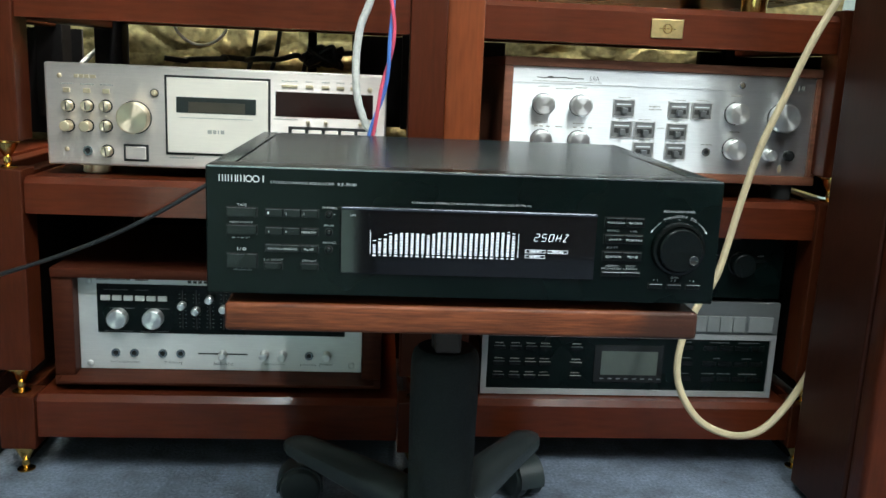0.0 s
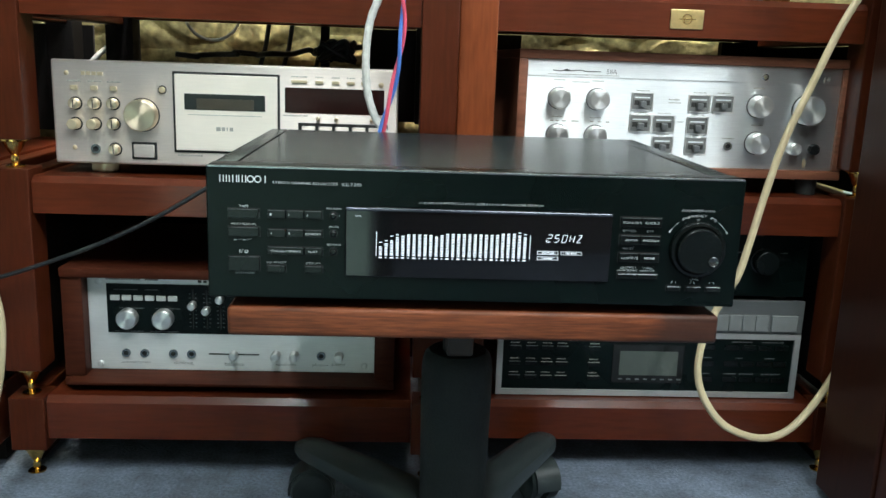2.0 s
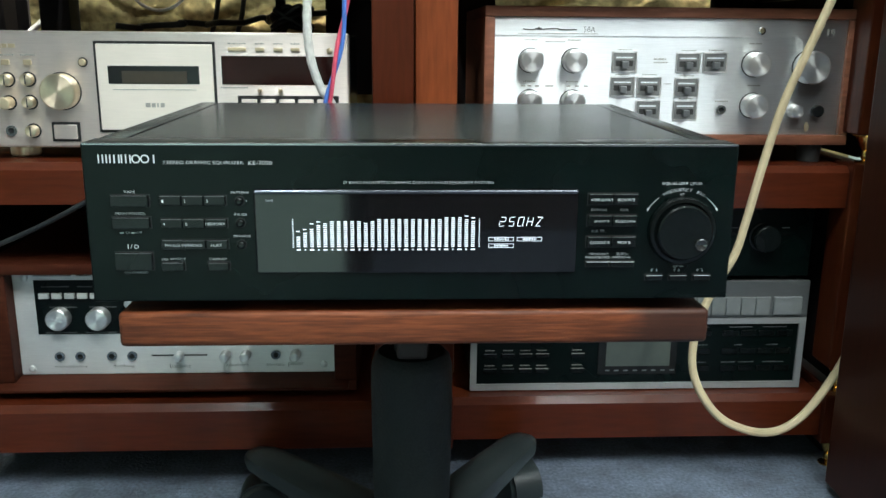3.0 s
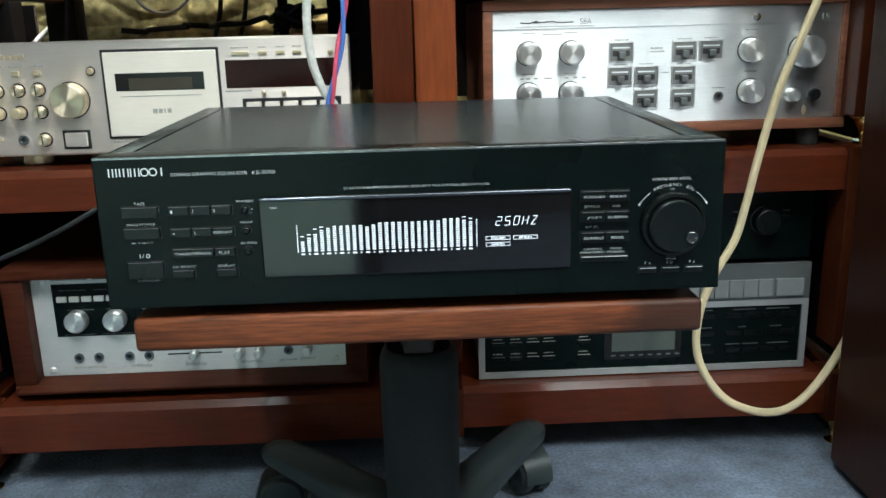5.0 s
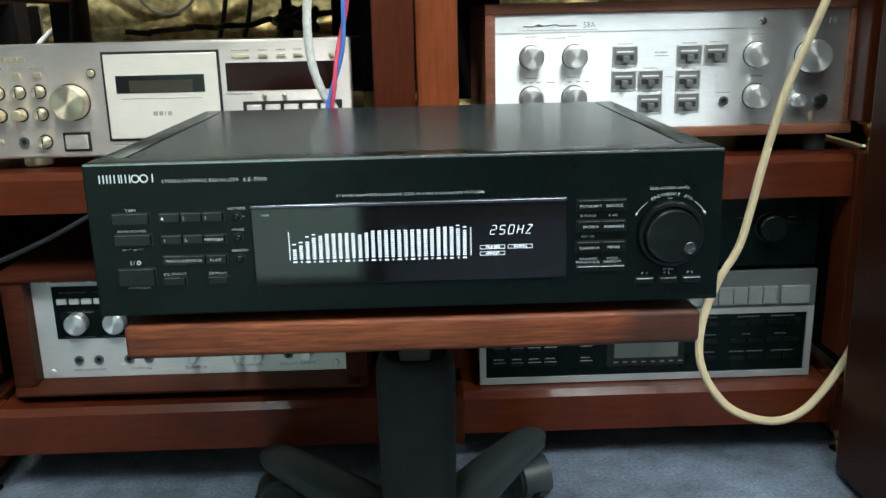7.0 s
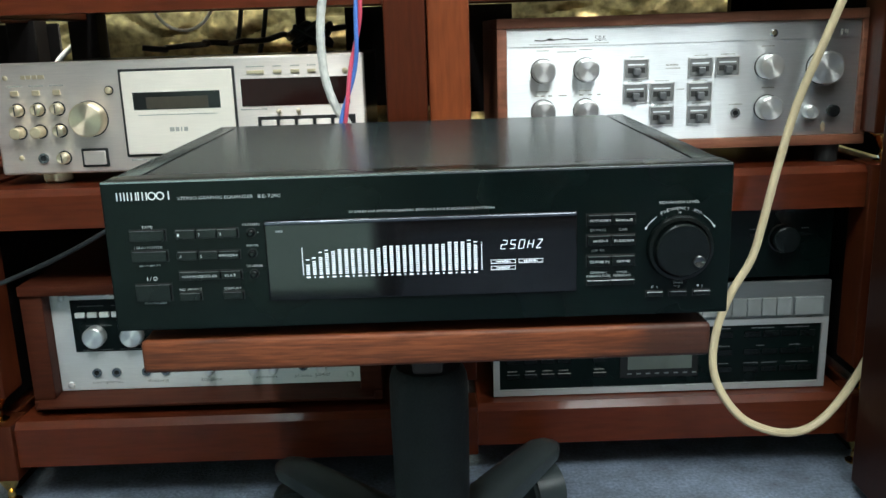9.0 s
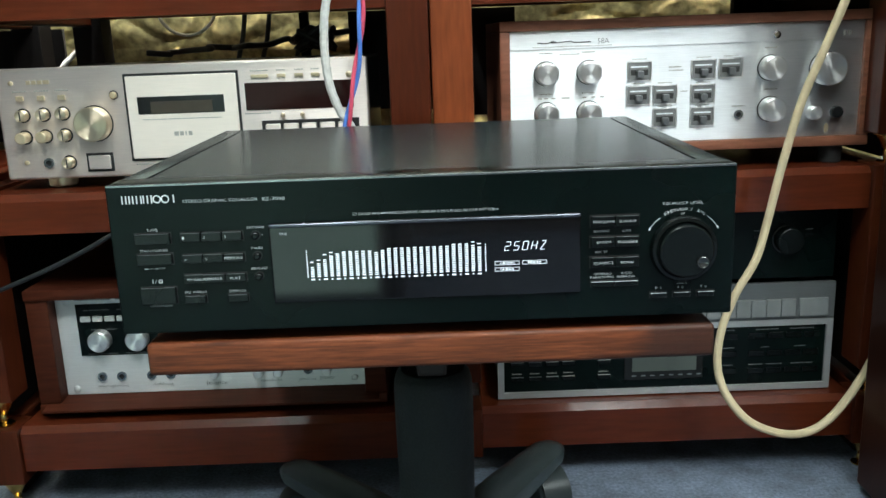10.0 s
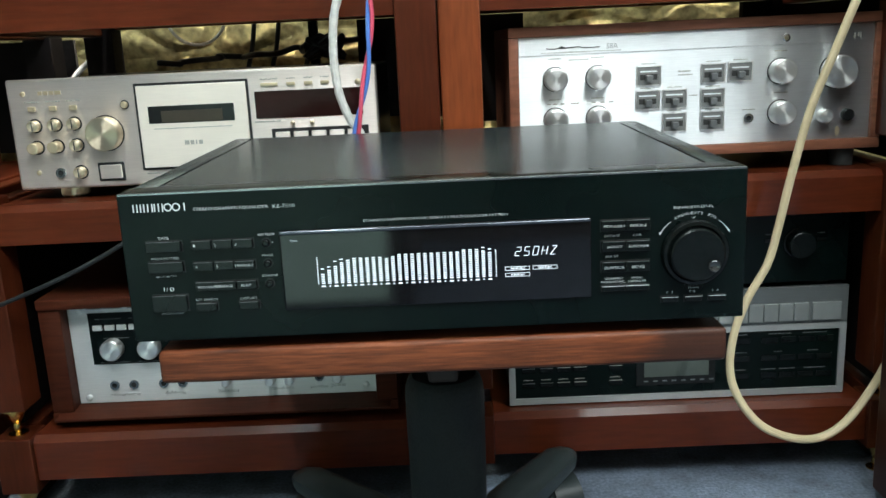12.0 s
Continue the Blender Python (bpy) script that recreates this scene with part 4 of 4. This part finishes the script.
    key(-0.203, -0.178, 0.4115, 0.4235, "power_button")
    for k, d in enumerate("123"):
        x = -0.1708 + 0.0147 * k
        key(x, x + 0.0143, 0.4565, 0.4625, words=d, wx=(x + 0.0018, x + 0.0030))
    for k, d in enumerate("45"):
        x = -0.1708 + 0.0147 * k
        key(x, x + 0.0143, 0.4410, 0.4468, words=d, wx=(x + 0.0018, x + 0.0032))
    key(-0.1414, -0.1270, 0.4410, 0.4468, words="MEMORY", wx=(-0.1408, -0.1278))
    key(-0.1710, -0.1418, 0.4262, 0.4322, words="MANUAL/REFERENCE", wx=(-0.1685, -0.1440), h=0.0018)
    key(-0.1414, -0.1270, 0.4262, 0.4322, words="FLAT", wx=(-0.1380, -0.1305), h=0.0018)
    key(-0.1718, -0.1570, 0.4112, 0.4165)
    key(-0.1410, -0.1268, 0.4112, 0.4165)
    for z in (0.459, 0.444, 0.429):
        part("round_gap", ring_xz((-0.118, 0, z), 0.0027, 0.0035, 0.0004, 24), DARK, t)
        dial("round_button", (-0.118, 0, z), 0.0027, 0.0035, BUTTON, BUTTON, t)
    part("indicator_dot", box(-0.1137, -0.1132, -0.0004, 0.0001, 0.4588, 0.4593), PRINT, t)
    for x0, x1, z0, z1, w, wx in ((0.119, 0.1357, 0.4565, 0.4640, "POPULAR/1", (0.1205, 0.1350)), (0.1362, 0.153, 0.4565, 0.4640, "ROCK/2", (0.1390, 0.1503)), (0.119, 0.1357, 0.4415, 0.4490, "JAZZ/3", (0.1228, 0.1330)),
                                  (0.1362, 0.153, 0.4415, 0.4490, "FUSION/4", (0.1380, 0.1515)), (0.119, 0.1357, 0.4265, 0.4340, "CLASSIC/5", (0.1207, 0.1345)), (0.1362, 0.153, 0.4265, 0.4340, "MOVIE", (0.1403, 0.1490))):
        key(x0, x1, z0, z1, words=w, wx=wx, h=0.0018)
    for x0, x1, z in ((0.1195, 0.1355, 0.4162), (0.1365, 0.1528, 0.4162), (0.1622, 0.1738, 0.4062), (0.1788, 0.1907, 0.4062), (0.1960, 0.2077, 0.4062)):
        key(x0, x1, z - 0.0038, z, out=0.0022, edged=False)
        strips([(x0, x1, z - 0.00028, z - 0.0001)], -0.0022, t, PRINT)
    # jog wheel
    jx, jz = 0.1852, 0.4382
    jog = part("jog_ring", lathe([(0.0242, 0), (0.0242, 0.003), (0.0228, 0.0052), (0.0205, 0.0056), (0.0195, 0.004)], (jx, 0, jz), seg=64), BUTTON, t, "black jog ring")
    wheel = part("jog_wheel", lathe([(0.0190, 0.001), (0.0190, 0.0100), (0.0180, 0.0112), (0.0165, 0.0112), (0.001, 0.0106)], (jx, 0, jz), seg=64), BUTTON, t, "black dished jog wheel")
    part("finger_dimple", lathe([(0.0044, 0), (0.0043, 0.0010), (0.0038, 0.0014), (0.0030, 0.0009), (0.0018, 0.0004), (0.0005, 0.0002)], (0.1962, -0.0112, 0.4302), seg=28), mat("glossy_dimple", (0.02, 0.022, 0.022), 0.1, 0.0, spec=1.0), wheel)
    arc = [[], []]
    for k in range(17):
        g = radians(14 + 21 * k / 16)
        for s, li in ((1, arc[0]), (-1, arc[1])):
            li.append(Vector((jx - 0.0003 + s * 0.0285 * math.cos(g + radians(19)), -0.0003, jz + 0.0285 * math.sin(g + radians(19)) - 0.0004)))
    for li in arc:
        part("arc_line", tube(li, 0.00018, 6), PRINT, t)
        e = li[0]
        s = 1 if e.x > jx else -1
        bm = bmesh.new()
        bm.faces.new([bm.verts.new(v) for v in (e + Vector((-0.0009, -0.0002, 0.0004)), e + Vector((0.0009, -0.0002, 0.0004)), e + Vector((0.0006 * s, -0.0002, -0.0018)))])
        part("arrow_tip", bm, PRINT, t)
    word = "FREQUENCY JOG"
    for k, ch in enumerate(word):
        if ch == " ":
            continue
        g = radians(117 - 56 * k / (len(word) - 1))
        ob = lettering(ch, -0.00085, 0.00085, -0.0010, 0.0020, 0.0, t)
        co = Matrix.Translation((jx - 0.0003 + 0.0287 * math.cos(g), 0, jz + 0.0285 * math.sin(g))) @ Matrix.Rotation(math.pi / 2 - g, 4, "Y")
        ob.data.transform(co)
    # display window
    win = part("display_window", box(-0.1085, 0.1120, -0.0022, 0.001, 0.4085, 0.4672, 0.0012, 3), GLASS, t, "dark glossy display window")
    part("window_lip", box(-0.1080, 0.1115, -0.0040, -0.0022, 0.4642, 0.4670, 0.0012, 4), mat("clear_lip", (0.10, 0.11, 0.13), 0.16, 0.7, var=0.05), win, "bright bevelled lip of the window")
    G = -0.0024
    rnd = random.Random(7)
    step = (0.0425 + 0.0812) / 27
    heights = [6, 8, 9.5, 11.5, 13.2, 13.5, 14, 14.4, 14.4, 13.8, 13.4, 14] + [14.6 + 0.09 * k for k in range(12)] + [15.6, 14.8, 13.6]
    seg_h = 0.00132
    for k in range(27):
        x = -0.0812 + step * k + 0.0006
        bm = bmesh.new()
        n = int(round(heights[k]))
        for j in range(n):
            z = 0.42745 + seg_h * j
            bm.faces.new([bm.verts.new(v) for v in ((x, G, z), (x + step * 0.54, G, z), (x + step * 0.54, G, z + seg_h * 0.52), (x, G, z + seg_h * 0.52))])
        if k < 4 or k > 24:
            z = 0.42745 + seg_h * (n + rnd.choice((1, 2)))
            bm.faces.new([bm.verts.new(v) for v in ((x, G, z), (x + step * 0.54, G, z), (x + step * 0.54, G, z + seg_h * 0.5), (x, G, z + seg_h * 0.5))])
        tagged(part("level_bar", bm, LIT, win), kind="stuff")
    for x in (-0.0832, 0.0437):
        bm = bmesh.new()
        for j in range(17):
            z = 0.4272 + 0.0012 * j
            bm.faces.new([bm.verts.new(v) for v in ((x, G, z), (x + 0.0008, G, z), (x + 0.0008, G, z + 0.0006), (x, G, z + 0.0006))])
        part("level_scale", bm, LIT, win)
    bm = bmesh.new()
    for k in range(27):
        x = -0.0812 + step * k + 0.0006
        wd = step * (0.62 if k % 2 == 0 else 0.2)
        x += (step * 0.54 - wd) / 2
        bm.faces.new([bm.verts.new(v) for v in ((x, G, 0.4250), (x + wd, G, 0.4250), (x + wd, G, 0.4260), (x, G, 0.4260))])
    part("band_marks", bm, LIT, win)
    segment_readout(win, G)
    for x0, x1, z0, z1 in ((0.0505, 0.0680, 0.4312, 0.4340), (0.0702, 0.0875, 0.4312, 0.4340), (0.0505, 0.0680, 0.4266, 0.4294)):
        f = part("lit_frame", ring_box(x0, x1, z0, z1, 0.00028, G, 0.0001), LIT, win)
        bm = bmesh.new()
        x = x0 + 0.004
        while x < x1 - 0.004:
            wd = rnd.uniform(0.0003, 0.0008)
            bm.faces.new([bm.verts.new(v) for v in ((x, G, z0 + 0.0007), (x + wd, G, z0 + 0.0007), (x + wd, G, z1 - 0.0007), (x, G, z1 - 0.0007))])
            x += wd + 0.0005
        part("lit_caption", bm, LIT, f)
    lettering("TAPE", -0.1008, -0.0955, 0.4590, 0.0014, G, win, LIT_DIM)
    return t


equalizer()


# ---- cables ----
def cable(name, label, points, cores, steps=10):
    line = smooth_line(points, steps)
    t = thing(name, points[-1], label, "cable")
    for core, r, material, twist, off, phase in cores:
        part(core, tube(line, r, 10, twist, off, phase), material, t)
    return t


cable("mains_cable", "cream twin-core flex hanging in a loop", [(0.60, 0.415, 0.86), (0.550, 0.418, 0.760), (0.518, 0.42, 0.693), (0.492, 0.42, 0.641), (0.463, 0.42, 0.566), (0.437, 0.42, 0.497), (0.418, 0.42, 0.419), (0.405, 0.42, 0.355), (0.394, 0.42, 0.311), (0.371, 0.42, 0.267), (0.3555, 0.42, 0.219), (0.354, 0.42, 0.169), (0.372, 0.42, 0.126), (0.405, 0.422, 0.092), (0.457, 0.424, 0.0755), (0.500, 0.428, 0.0905), (0.541, 0.434, 0.142), (0.565, 0.437, 0.20), (0.575, 0.438, 0.30)],
      (("core", 0.0043, CREAM, 0.0, 0.0010, 0.4), ("core", 0.0043, CREAM, 0.0, 0.0010, 0.4 + math.pi)))
cable("mains_cable", "cream twin-core flex hanging beside the rack", [(-0.60, 0.33, 0.60), (-0.59, 0.33, 0.45), (-0.565, 0.33, 0.345), (-0.549, 0.33, 0.285), (-0.546, 0.33, 0.24), (-0.556, 0.33, 0.17), (-0.576, 0.33, 0.12), (-0.62, 0.34, 0.05), (-0.68, 0.35, 0.008)],
      (("core", 0.0052, CREAM, 0.0, 0.0016, 0.2), ("core", 0.0052, CREAM, 0.0, 0.0016, 0.2 + math.pi)))
cable("signal_cable", "clear-sheathed white cable hanging behind the equalizer", [(-0.070, 0.41, 0.80), (-0.082, 0.405, 0.71), (-0.094, 0.40, 0.662), (-0.106, 0.40, 0.628), (-0.1105, 0.40, 0.586), (-0.108, 0.40, 0.544), (-0.098, 0.40, 0.512), (-0.086, 0.395, 0.494), (-0.07, 0.39, 0.46), (-0.066, 0.375, 0.43), (-0.066, 0.362, 0.42)],
      (("core", 0.0046, WHITECAB, 30.0, 0.0004, 0.0), ("core", 0.0046, WHITECAB, 30.0, 0.0004, math.pi)), 14)
cable("signal_cable", "twisted red and blue cable hanging behind the equalizer", [(-0.075, 0.385, 0.80), (-0.068, 0.385, 0.71), (-0.0665, 0.385, 0.664), (-0.0655, 0.385, 0.628), (-0.069, 0.385, 0.588), (-0.077, 0.385, 0.546), (-0.0865, 0.385, 0.507), (-0.093, 0.385, 0.475), (-0.095, 0.375, 0.44), (-0.095, 0.362, 0.43)],
      (("red_core", 0.0024, REDCAB, 8.0, 0.0024, 0.3), ("blue_core", 0.0024, BLUECAB, 8.0, 0.0024, 0.3 + math.pi)), 14)
cable("power_cord", "black power cord sagging behind the equalizer", [(-0.16, 0.362, 0.47), (-0.20, 0.39, 0.475), (-0.255, 0.40, 0.452), (-0.302, 0.40, 0.421), (-0.374, 0.40, 0.377), (-0.454, 0.40, 0.338), (-0.562, 0.398, 0.298), (-0.68, 0.385, 0.265), (-0.85, 0.37, 0.20)],
      (("sheath", 0.0028, BLACKCAB, 0.0, 0.0, 0.0),))
cable("coiled_cable", "pale cable coiled against the stone wall", [(-0.470 + 0.052 + 0.052 * math.cos(a), 0.972, 0.657 + 0.052 * math.sin(a)) for a in (math.pi / 6 * k for k in range(13))], (("sheath", 0.0028, WHITECAB, 0.0, 0.0, 0.0),), 5)
cable("signal_cable", "pale cable hanging behind the cassette deck", [(-0.585, 0.93, 0.80), (-0.575, 0.95, 0.66), (-0.585, 0.93, 0.60), (-0.615, 0.90, 0.56), (-0.64, 0.88, 0.50)], (("sheath", 0.005, WHITECAB, 0.0, 0.0, 0.0),))
for x in (-0.31, -0.268, -0.21):
    cable("power_cord", "black cord hanging behind the cassette deck", [(x + 0.02, 0.93, 0.80), (x + 0.004, 0.935, 0.66), (x - 0.004, 0.93, 0.60), (x - 0.015, 0.92, 0.54), (x, 0.90, 0.44)], (("sheath", 0.0042, BLACKCAB, 0.0, 0.0, 0.0),))
rnd = random.Random(3)
heap = [(-0.45 + 0.021 * k + rnd.uniform(-0.02, 0.02), 0.86 + rnd.uniform(-0.02, 0.03), 0.574 + 0.012 * rnd.random() + (0.018 * rnd.random() if k > 9 else 0)) for k in range(16)]
cable("cable_bundle", "tangle of black cords lying on the deck", heap, (("sheath", 0.0048, BLACKCAB, 0.0, 0.0, 0.0),), 6)
heap = [(-0.18 + 0.035 * math.cos(1.9 * k) * rnd.uniform(0.6, 1), 0.84 + 0.01 * math.sin(k), 0.592 + 0.018 * math.sin(2.3 * k)) for k in range(22)]
cable("cable_bundle", "coiled black cord lying on the deck", heap, (("sheath", 0.0046, BLACKCAB, 0.0, 0.0, 0.0),), 6)
